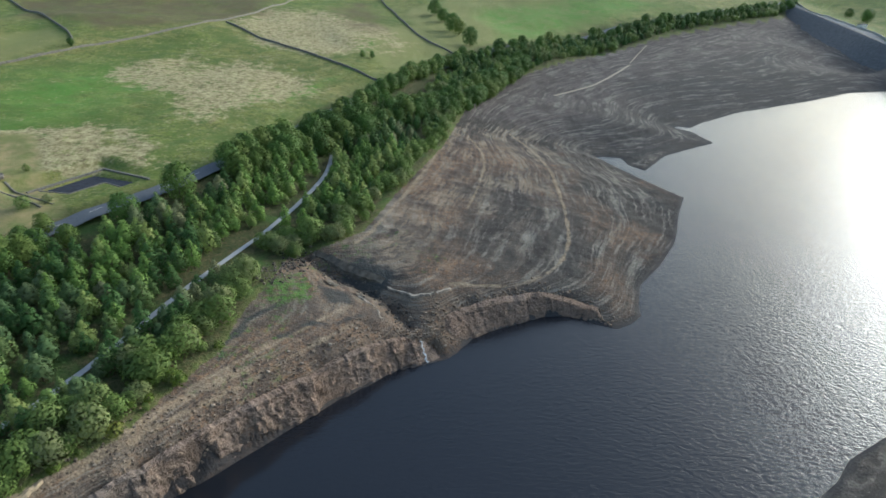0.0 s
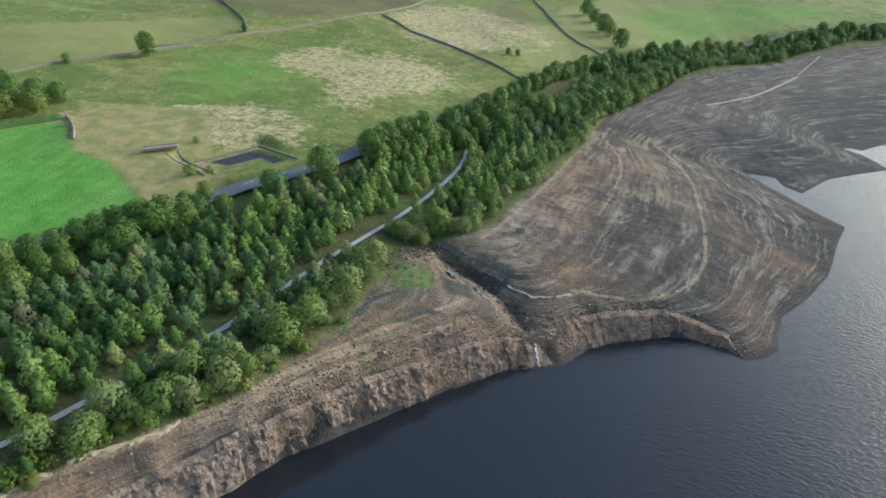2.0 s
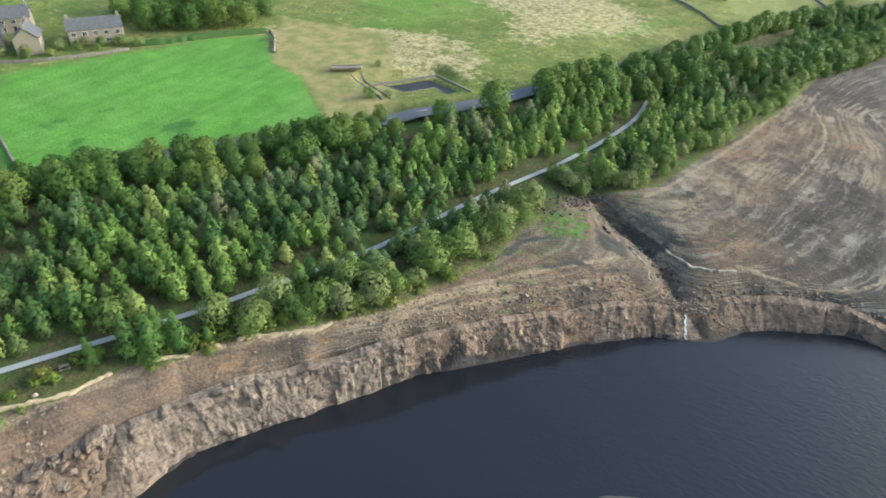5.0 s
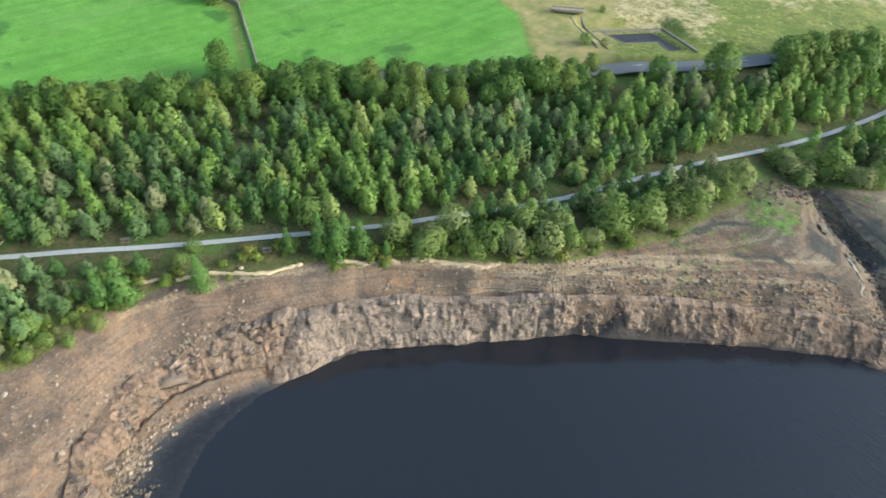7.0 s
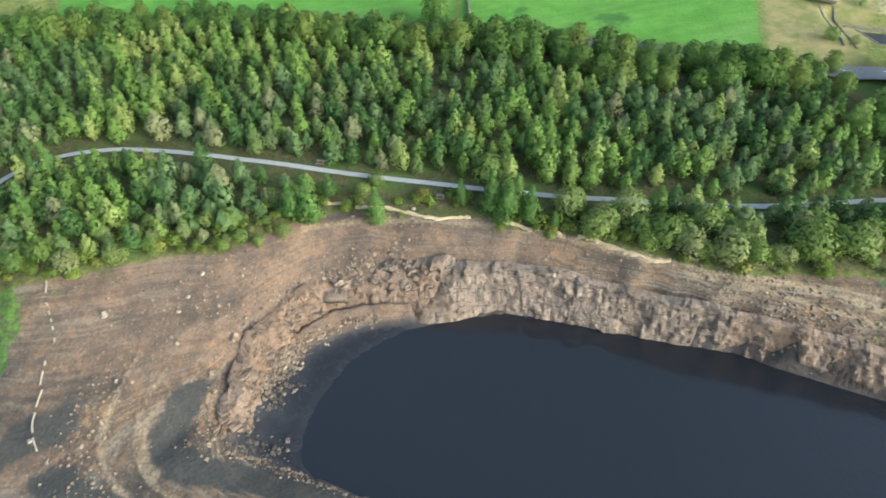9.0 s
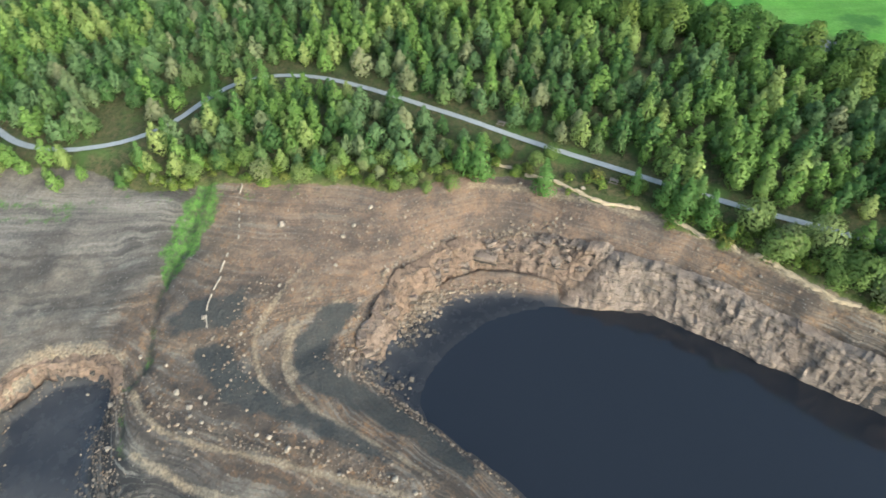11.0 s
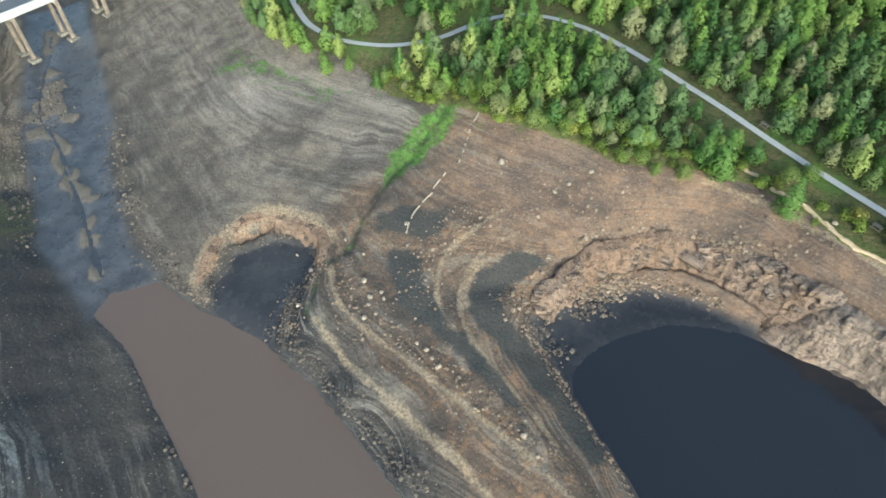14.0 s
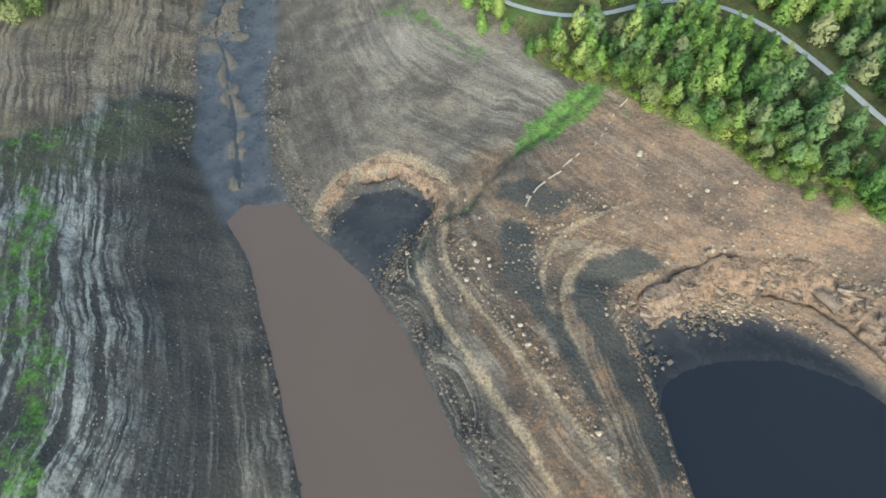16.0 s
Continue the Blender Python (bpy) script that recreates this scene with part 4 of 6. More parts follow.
ribbon("path", PATH, 0.78, 0.10, M_PATH, "pale gravel greenway path through the trees", "path")
ribbon("road", ROAD, 3.6, 0.12, M_ROAD, "grey asphalt two-lane road above the woodland", "road")

# ---------------------------------------------------------------- quarry cliff
def hashed(i, j, seed):
    n = (i.astype(np.int64) * 374761393 + j.astype(np.int64) * 668265263 + seed * 974634777) & 0x7FFFFFFF
    n = ((n ^ (n >> 13)) * 1274126177) & 0x7FFFFFFF
    return ((n ^ (n >> 16)) & 0xFFFF) / 65535.0


def blocks(s, z, wide, high, seed):
    """One number for each jointed block of a rock face."""
    q = np.stack([s, z], 1)
    j = np.floor(z / high + 0.45 * value_noise(q, 7.0, seed))
    i = np.floor(s / wide + 7 * hashed(j, j * 0, seed + 1) + 0.3 * value_noise(q, 2.5, seed + 2))
    return hashed(i, j, seed + 3)


def cliff(name, foot, crest, label, amp, seed, rows=28, step=0.36, stand=0.35, lean=1.05, rock=None):
    f, c = smooth(foot, step, 1), smooth(crest, step, 1)
    # partner on the crest is the nearest crest point, kept in order
    ci = np.maximum.accumulate([int(np.argmin(((c[:, :2] - p) ** 2).sum(1))) for p in f])
    ci = np.convolve(np.pad(ci, 9, mode="edge"), np.ones(19) / 19, "valid")
    cc = np.stack([np.interp(ci, np.arange(len(c)), c[:, k]) for k in range(3)], 1)
    out = f - cc[:, :2]
    out /= np.linalg.norm(out, axis=1)[:, None] + 1e-9
    s = np.concatenate([[0], np.cumsum(np.linalg.norm(np.diff(f, axis=0), axis=1))])
    ends = np.clip(np.minimum(s, s[-1] - s) / 7.0, 0.05, 1)
    cc[:, 2] = cc[:, 2] * ends ** 0.6 + amp * 0.8 * value_noise(np.stack([s, s * 0], 1), 5.0, seed + 40)
    verts, tones = [], []
    for r in range(rows + 1):
        u = r / rows
        z = -0.6 + (cc[:, 2] + 0.8) * u
        q = np.stack([s, z], 1)
        big, small = blocks(s, z, 3.2, 2.1, seed), blocks(s, z, 1.3, 0.8, seed + 20)
        pillar = blocks(s, z * 0.22 + 20, 4.6, 3.0, seed + 60)
        push = amp * (0.45 * (big - 0.5) + 0.9 * (pillar - 0.5) + 0.2 * (small - 0.5) + 0.4 * fractal(q * (1, 0.8), 3.4, 4, seed + 70) + 0.9 * value_noise(np.stack([s, z * 0.3], 1), 9.0, seed + 5) + 0.45 * value_noise(np.stack([s, z * 0.5], 1), 3.2, seed + 6) + 0.22 * fractal(q, 0.9, 2, seed + 4))
        push = push * ends * min(1, 6 * u + 0.2)
        w = u ** lean
        base = f * (1 - w) + cc[:, :2] * w - out * (1.3 * (r == rows))
        base = base + out * np.clip(push + stand, -0.35, 2.4)[:, None] * (0.6 if r == rows else 1)
        verts.append(np.column_stack([base, z + 0.15 * amp * (small - 0.5) * (r > 0) + (0.5 * amp * (big - 0.6) if r > rows - 4 else 0)]))
        tones.append(0.4 * big + 0.4 * pillar + 0.2 * small)
    n = len(s)
    v = np.concatenate(verts)
    k = (np.arange(rows)[:, None] * n + np.arange(n - 1)[None]).ravel()
    faces = np.column_stack([k, k + 1, k + n + 1, k + n])
    ob = mesh_object(name, v.tolist(), faces.tolist(), rock or M_ROCK, flat=True)
    for key, val in (("rust", np.clip(soft(-v[:, 1], -40, -12) + 0.85 * soft(v[:, 1], 62, 104) + 0.4 * fractal(v[:, :2], 9, 3, 3), 0, 1)), ("tone", np.concatenate(tones))):
        ob.data.attributes.new(key, "FLOAT", "POINT").data.foreach_set("value", val.astype(np.float32))
    return tagged(ob, label, "cliff", kind="structure")


cliff("cliff_face", SHORE_W[4:20], CREST[20:5:-1], "blocky grey-brown quarried gritstone cliff above the water", 1.0, 3)
cliff("cliff_tip", SHORE_N[-3:] + SHORE_W[:5], CREST[:19:-1], "low broken stone bank at the tip of the fan", 0.7, 11, rows=12)
cliff("cliff_cove", FOOT_W, CREST[:10], "collapsed tan rock face with slabs above orange scree", 1.4, 17, rows=30, stand=0.5, lean=1.6)
cliff("quarry_rim", RING_IN, RING_TOP, "curved pale rubble face of a small round quarry", 0.6, 23, rows=12, step=0.4)
RAV_L = [(-41, 147.5, 12.0), (-36, 144, 11.4), (-30.6, 135.4, 10.8), (-26.8, 132.4, 10.4), (-23.5, 133, 9.9), (-18.6, 127.6, 9.3), (-13.5, 122.6, 7.5)]
RAV_R = [(-41, 150, 12.2), (-31, 145.2, 11), (-23.5, 140, 10.5), (-16, 136.3, 10), (-12, 133, 9.4), (-8, 129.5, 9)]
cliff("gully_side", [(-42, 148), (-36, 145), (-31, 140), (-24.5, 136), (-17.5, 131.5), (-12, 126)], RAV_L, "dark rocky side of the stream gully", 0.9, 31, rows=14, step=0.4, rock=M_GULLY)
cliff("gully_side", [(-42, 149), (-36.5, 146.7), (-31.5, 143.2), (-24.5, 138.6), (-17, 133.8), (-12, 129)], RAV_R, "dark rocky side of the stream gully", 0.9, 37, rows=14, step=0.4, rock=M_GULLY)

# ---------------------------------------------------------------- trees
CROWN_N = {}


def soften(me, normals):
    """Leaves share the rounded light and shade of their clump."""
    me.polygons.foreach_set("use_smooth", np.ones(len(me.polygons), bool))
    me.attributes.new("custom_normal", "FLOAT_VECTOR", "POINT").data.foreach_set("vector", normals.astype(np.float32).ravel())
    me.update()


def crown_mesh(name, height, width, base, shape, count, leaf, material, seed):
    """A crown of many small bent leaf sprays, gathered in clumps with gaps between them."""
    rng = np.random.RandomState(seed)
    tall = height - base

    def profile(u):
        if shape == "cone":
            return (1 - u) ** 0.85 * min(1, 0.55 + 4 * u)
        if shape == "egg":
            return math.sin(math.pi * min(1, 0.14 + 0.86 * u)) ** 0.75 * (1.1 - 0.55 * u)
        return math.sqrt(max(0.05, 1 - (1.85 * u - 0.85) ** 2))
    n = 8 + count // 80
    clumps = []
    for i in range(n):
        u = min(0.97, (i + rng.rand()) / n)
        ang = 2.4 * i + rng.uniform(-0.5, 0.5)
        reach = profile(u) * width / 2 * rng.uniform(0.82, 1.12)
        r = max(0.10 * width, (0.46 if shape != "cone" else 0.50) * reach + 0.05 * width) * rng.uniform(0.8, 1.2)
        away = max(0.0, reach - 0.85 * r)
        clumps.append((away * math.cos(ang), away * math.sin(ang), base + u * tall, r))
    weight = np.array([c[3] ** 1.6 for c in clumps])
    share = np.maximum(4, weight / weight.sum() * count).astype(int)
    squash = 0.5 if shape == "cone" and height > 8 else 0.95
    heart = np.array([0, 0, base + 0.35 * tall])
    verts, faces, normals = [], [], []
    for (cx, cy, cz, r), k in zip(clumps, share):
        c0 = np.array([cx, cy, cz])
        out0 = np.array([cx, cy, 0.25 * width]) / (np.linalg.norm((cx, cy, 0.25 * width)) + 1e-9)
        for _ in range(k):
            d = rng.normal(0, 1, 3)
            d /= np.linalg.norm(d)
            if d @ out0 < -0.25:
                d = -d
            c = c0 + d * r * (1, 1, squash) * rng.uniform(0.8, 1.08)
            if squash < 0.9:
                c[2] -= 0.25 * math.hypot(d[0] * r, d[1] * r)
            round_out = (c - heart) / (width / 2, width / 2, tall * 0.6)
            round_out /= np.linalg.norm(round_out) + 1e-9
            soft_n = 0.42 * d + 0.7 * round_out + (0, 0, 0.1) + rng.normal(0, 0.10, 3)
            soft_n /= np.linalg.norm(soft_n)
            nrm = d + 0.6 * soft_n + rng.normal(0, 0.28, 3)
            nrm /= np.linalg.norm(nrm)
            a = np.cross(nrm, rng.normal(0, 1, 3))
            a /= np.linalg.norm(a) + 1e-9
            b = np.cross(nrm, a)
            s = leaf * rng.uniform(0.6, 1.35)
            j = len(verts)
            verts += [c - a * s * 0.5 - b * s * 0.32, c + a * s * 0.5 - b * s * 0.28, c + a * s * rng.uniform(-0.2, 0.2) + b * s * 0.62]
            normals += [soft_n] * 3
            faces += [(j, j + 1, j + 2)]
    me = bpy.data.meshes.new(name)
    me.from_pydata([tuple(v) for v in verts], [], faces)
    me.materials.append(material)
    CROWN_N[me.name] = np.array(normals)
    soften(me, CROWN_N[me.name])
    return me


def trunk_mesh(name, height, radius, limbs, reach, seed):
    rng = np.random.RandomState(seed)
    verts, faces = [], []

    def tube(p, q, r0, r1, n=6):
        p, q = np.array(p, float), np.array(q, float)
        d = (q - p) / np.linalg.norm(q - p)
        a = np.cross(d, (0.3, 0.9, 0.1))
        a /= np.linalg.norm(a)
        b = np.cross(d, a)
        k = len(verts)
        for c, r in ((p, r0), (q, r1)):
            for i in range(n):
                t = 6.283 * i / n
                verts.append(tuple(c + r * (a * math.cos(t) + b * math.sin(t))))
        for i in range(n):
            faces.append((k + i, k + (i + 1) % n, k + n + (i + 1) % n, k + n + i))
    lean = rng.normal(0, 0.02, 2) * height
    mid = (lean[0] * 0.4, lean[1] * 0.4, height * 0.45)
    tip = (lean[0], lean[1], height * 0.92)
    tube((0, 0, -0.4), mid, radius, radius * 0.65)
    tube(mid, tip, radius * 0.65, radius * 0.12)
    for i in range(limbs):
        u = rng.uniform(0.28, 0.8)
        t = rng.uniform(0, 6.283)
        p = (lean[0] * u, lean[1] * u, height * u)
        q = (p[0] + reach * (1.1 - u) * math.cos(t), p[1] + reach * (1.1 - u) * math.sin(t), p[2] + height * 0.12)
        tube(p, q, radius * 0.35, radius * 0.08, 4)
    me = bpy.data.meshes.new(name)
    me.from_pydata(verts, [], faces)
    me.materials.append(M_BARK)
    return me


KINDS = {
    #            height width base shape  sprays leaf material   label
    "birch_tree": (6.6, 4.6, 0.5, "egg", 620, 0.46, M_BIRCH, "young birch with light green leaves in the plantation", "tree"),
    "alder_tree": (6.5, 4.5, 0.3, "egg", 620, 0.46, M_ALDER, "young alder with dark green leaves in the plantation", "tree"),
    "sallow_tree": (5.6, 4.7, 0.3, "egg", 620, 0.46, M_GOAT, "young sallow with grey-green leaves in the plantation", "tree"),
    "sycamore_tree": (9.6, 8.8, 0.8, "ball", 1500, 0.62, M_SYCAMORE, "mature roadside sycamore with a broad turning crown", "tree"),
    "willow_shrub": (5.2, 6.2, 0.1, "ball", 800, 0.46, M_WILLOW, "rounded green willow bush at the edge of the bank", "shrub"),
    "bracken_clump": (1.7, 2.8, 0.05, "ball", 170, 0.40, M_BRACKEN, "clump of yellow-green bracken turning brown at the bank edge", "bracken"),
    "pine_tree": (9.4, 6.0, 0.4, "cone", 1300, 0.42, M_PINE, "green conifer with layered boughs beside the path", "tree"),
}
VARIANTS = {}
for kind, (h, w, base, shape, n, leaf, mat, label, cat) in KINDS.items():
    VARIANTS[kind] = [(trunk_mesh("trunk", h, 0.02 * h if cat == "tree" else 0.06, 7, w * 0.45, 10 * i + len(kind)),
                       crown_mesh("crown", h, w, base, shape, n, leaf, mat, 100 * i + len(kind))) for i in range(3)]
PLANTED = {k: 0 for k in KINDS}


def plant(kind, x, y, scale, rng, group):
    trunk, crown = VARIANTS[kind][PLANTED[kind] % 3]
    PLANTED[kind] += 1
    ob = new(kind)
    ob.location = (x, y, top(x, y))
    ob.rotation_euler = (0, 0, rng.uniform(0, 6.28))
    ob.scale = (scale * rng.uniform(0.9, 1.12), scale * rng.uniform(0.9, 1.12), scale * rng.uniform(0.88, 1.15))
    tagged(ob, KINDS[kind][7], KINDS[kind][8], group)
    for name, me in (("trunk", trunk), ("crown", crown)):
        p = new(name, me)
        p.parent = ob
    return ob


def scatter(poly, spacing, rng, ok):
    """Uneven planting: points of a jittered lattice inside a polygon."""
    a = np.array(poly)
    pts = []
    for j, y in enumerate(np.arange(a[:, 1].min(), a[:, 1].max(), spacing * 0.9)):
        for x in np.arange(a[:, 0].min(), a[:, 0].max(), spacing):
            pts.append((x + (j % 2) * spacing / 2 + rng.uniform(-0.38, 0.38) * spacing, y + rng.uniform(-0.38, 0.38) * spacing))
    pts = np.array(pts)
    pts = pts[inside(pts, poly)]
    return pts[ok(pts)]


rng = np.random.RandomState(5)
PATH_S = smooth(PATH, 3)
TREELINE = [(-190, -60), (-180, -10), (-170, 16), (-158, 32), (-147, 55), (-136, 73), (-120, 87), (-109, 100), (-102, 119), (-94, 136), (-67, 184), (-58, 205), (-42, 229), (-23, 254), (4, 284), (46, 374)]
WOOD = [(-200, -120), (-188, -60), (-177, -10), (-166, 14), (-154, 29), (-143, 51), (-132, 69), (-116, 83), (-105, 96), (-98, 115), (-90, 132), (-63, 180), (-54, 202), (-39, 226), (-18, 252), (-6, 232), (-19, 190), (-27, 162), (-36, 152)]
WOOD += [(-46, 130), (-48, 112), (-52, 98), (-58, 84), (-70, 69), (-79, 59), (-89, 47), (-99, 32), (-104, 16), (-103, 2), (-98, -6), (-100, -30), (-101, -48), (-99, -75), (-103, -97), (-120, -118), (-138, -150)]
GLADES = [((-52, 140), 8), ((-119, -66), 5), ((-46, 165), 6), ((-104, -66), 3.5), ((-60, 128), 4), ((-156, -128), 9), ((-125, 48), 4), ((-131, 55), 4), ((-103, 22), 4), ((-97, 36), 4), ((-92, 39), 3)]


def open_ground(p):
    ok = (dist_line(p, PATH_S)[0] > 2.3) & (dist_line(p, ROAD)[0] > 6)
    away = p * (1 + 3.2 / np.linalg.norm(p, axis=1))[:, None]
    ok &= (dist_line(away, PATH_S)[0] > 2.9) | (p[:, 1] < -75) | (p[:, 1] > 42)
    for (cx, cy), r in GLADES:
        ok &= np.hypot(p[:, 0] - cx, p[:, 1] - cy) > r
    return ok


FAR_TREES = []
pts = scatter(WOOD, 3.95, rng, open_ground)
edge = dist_line(pts, VEG)[0]
walkway = dist_line(pts, PATH_S)[0]
clump = fractal(pts, 26.0, 2, 4)
for (x, y), below, reach, c in zip(pts, edge, walkway, clump):
    c += rng.normal(0, 0.35)
    if below < 10 and 38 < y < 175:
        if rng.rand() < 0.45:
            continue
        plant("willow_shrub", x, y, rng.uniform(0.7, 1.2), rng, "willow scrub along the bank")
        continue
    kind = "birch_tree" if c > 0.12 else "alder_tree" if c > -0.35 else "sallow_tree"
    size = rng.uniform(0.62, 1.18) * (0.8 if below < 8 else 1)
    if reach < 17:
        plant(kind, x, y, size, rng, "plantation trees")
    else:
        FAR_TREES.append((kind, x, y, size))
# undergrowth along the top water line
for row, (d0, size) in enumerate(((0.5, 0.3), (3.0, 0.45), (6.0, 0.55))):
    for x, y in dense(VEG_S[5:], 3.4):
        if rng.rand() < (0.75 if y < 12 else 0.35) and not (-104 < x < -86 and 24 < y < 42 and row < 2):
            plant("willow_shrub", x - d0 - rng.uniform(0, 2.5), y + rng.uniform(-1.5, 1.5), size * rng.uniform(0.6, 1.3), rng, "willow scrub along the bank")
for x, y in dense(VEG_N[2:8], 2.6):
    plant("willow_shrub", x - rng.uniform(1, 7), y + rng.uniform(-1, 3), rng.uniform(0.4, 1.0), rng, "willow scrub along the bank")
for row in range(3):
    for x, y in dense(VEG_S[5:], 2.6):
        if rng.rand() < (0.85 if y < 8 else 0.4):
            plant("bracken_clump", x - rng.uniform(-0.5, 6.5), y + rng.uniform(-1.3, 1.3), rng.uniform(0.5, 1.25), rng, "bracken along the bank")
for x, y, k in ((-99.8, 9.7, 1.2), (-101.5, 6.5, 1.0), (-95.5, 22.2, 0.95), (-92.6, 39.2, 0.75), (-88.2, 44, 1.0), (-85.6, 46.3, 1.05), (-83.4, 50.2, 1.0), (-86.5, 48.8, 0.95), (-79.5, 53.5, 0.5), (-117.3, -41.6, 1.0), (-111, -55.7, 0.8), (-118.5, -48.5, 0.85), (-128.8, -40.9, 0.9), (-131, -38.5, 0.95), (-99.5, -62.5, 0.5), (-104.4, -59.2, 0.7)):
    plant("pine_tree", x, y, k, rng, "conifers beside the path")
for x, y, k in ((-74.7, 59.8, 1.15), (-67.8, 71, 1.1), (-63.8, 73.4, 1.0), (-60, 78.5, 1.05), (-55.5, 93.4, 1.15), (-52.6, 103.2, 1.1), (-50.7, 117.7, 1.1), (-48, 130, 1.2), (-75, 63, 0.7), (-68, 67, 0.75), (-70, 71, 0.8), (-65, 73, 0.85), (-62, 75, 0.7), (-61, 80, 0.8), (-58, 83, 0.85), (-56, 88, 0.75), (-56, 94, 0.95), (-55, 99, 0.9), (-53, 104, 0.9), (-51, 109, 0.8),
                (-98, -4, 0.5), (-96, -1, 0.45), (-97, 4, 0.55), (-78, 52, 0.4), (-55, 107, 0.9), (-52, 115, 0.8), (-102, -14, 0.5), (-101, -20, 0.55), (-104, -38, 0.7), (-103, -43, 0.75), (-101, -48, 0.7)):
    plant("willow_shrub", x, y, k, rng, "willow scrub along the bank")
for x, y in dense(TREELINE[:10], 4.6):
    plant("sycamore_tree", x + rng.uniform(-1, 2), y + rng.uniform(-1.5, 1.5), rng.uniform(0.62, 0.88), rng, "roadside trees")
for x, y in dense(TREELINE[10:], 4.6):
    plant("sycamore_tree", x + rng.uniform(3, 6), y + rng.uniform(-4, -1.5), rng.uniform(0.7, 0.95), rng, "roadside trees")
    plant("sycamore_tree", x + rng.uniform(-2, 1), y + rng.uniform(-1.5, 1.5), rng.uniform(0.8, 1.05), rng, "roadside trees")
for x, y in dense([(a - 6, b + 4) for a, b in TREELINE[:10]], 5.5):
    plant("sycamore_tree", x, y, rng.uniform(0.5, 0.75), rng, "roadside trees")
for x, y in dense([(a + 6, b - 8) for a, b in ROAD[9:13]], 6):
    plant("sycamore_tree", x + rng.uniform(-4, 6), y - rng.uniform(-4, 6), rng.uniform(0.55, 0.9), rng, "roadside trees")
for x, y in dense([(-65, 190), (-50, 224), (-37, 256), (-14, 312), (13, 372)], 4.5):
    plant("sycamore_tree", x + rng.uniform(-1.5, 1.5), y + rng.uniform(-1.5, 1.5), rng.uniform(0.6, 0.85), rng, "roadside trees")
for x, y in dense([(-173, 16), (-160, 36), (-136, 78), (-111, 112), (-99, 128)], 5.0):
    plant("sycamore_tree", x + rng.uniform(-1, 1), y + rng.uniform(-1, 1), rng.uniform(0.65, 0.9), rng, "roadside trees")
# copses and single trees on the farmland
for x, y, k in ((-193, 174, 1.0), (-199, 180, 1.0), (-201, 169, 0.9), (-209, 172, 1.1), (-215, 157, 0.9), (-208, 163, 0.8), (-190, 182, 0.85), (-185, 186, 0.8), (-222, 150, 0.9), (-228, 160, 1.0), (-209, 150, 1.0), (-204, 155, 1.0), (-197, 160, 1.05), (-191, 167, 1.0), (-184, 174, 0.9), (-222, 163, 1.1), (-216, 174, 1.0), (-205, 184, 0.9), (-212, 164, 1.0), (-199, 172, 0.95),
                (-193, 250, 0.95), (-212, 223, 0.4), (-161, 59, 0.9), (18, 401, 1.1), (8, 438, 1.2), (12, 425, 1.0), (-4, 490, 1.2), (2, 465, 1.0), (35, 395, 0.6), (45, 392, 0.5), (-42, 341, 0.35), (-37, 343, 0.35),
                (-177, 308, 0.4), (-240, 112, 0.9), (-232, 90, 0.8), (-206, 78, 0.9), (-212, 84, 1.0), (-84, 149, 0.85), (-75, 164, 1.0), (400, 640, 1.0), (392, 600, 1.1), (408, 620, 1.0), (372, 520, 0.5), (366, 500, 0.6), (362, 480, 0.6)):
    plant("sycamore_tree", x, y, k, rng, "field trees")
for x, y, k in ((-33, -160, 1.0), (-38, -162, 1.1), (-29, -165, 0.9), (-43, -168, 1.0), (-34, -170, 1.1), (-111, 150.5, 0.7), (-107, 154.5, 0.5), (-122, 172, 0.4), (-206, 134, 0.5), (-212, 124, 0.55), (-207, 128, 0.4), (-219, 110, 0.6), (-215, 116, 0.5), (-228, 100, 0.6), (-202, 140, 0.5), (-205, 136, 0.7), (-209, 131, 0.6), (-213, 128, 0.65), (-217, 121, 0.7), (-221, 112, 0.7), (-226, 106, 0.8), (-230, 103, 0.7), (-199, 138, 0.6), (-100, -34, 0.8), (-99, -26, 0.7)):
    plant("willow_shrub", x, y, k, rng, "scattered bushes")


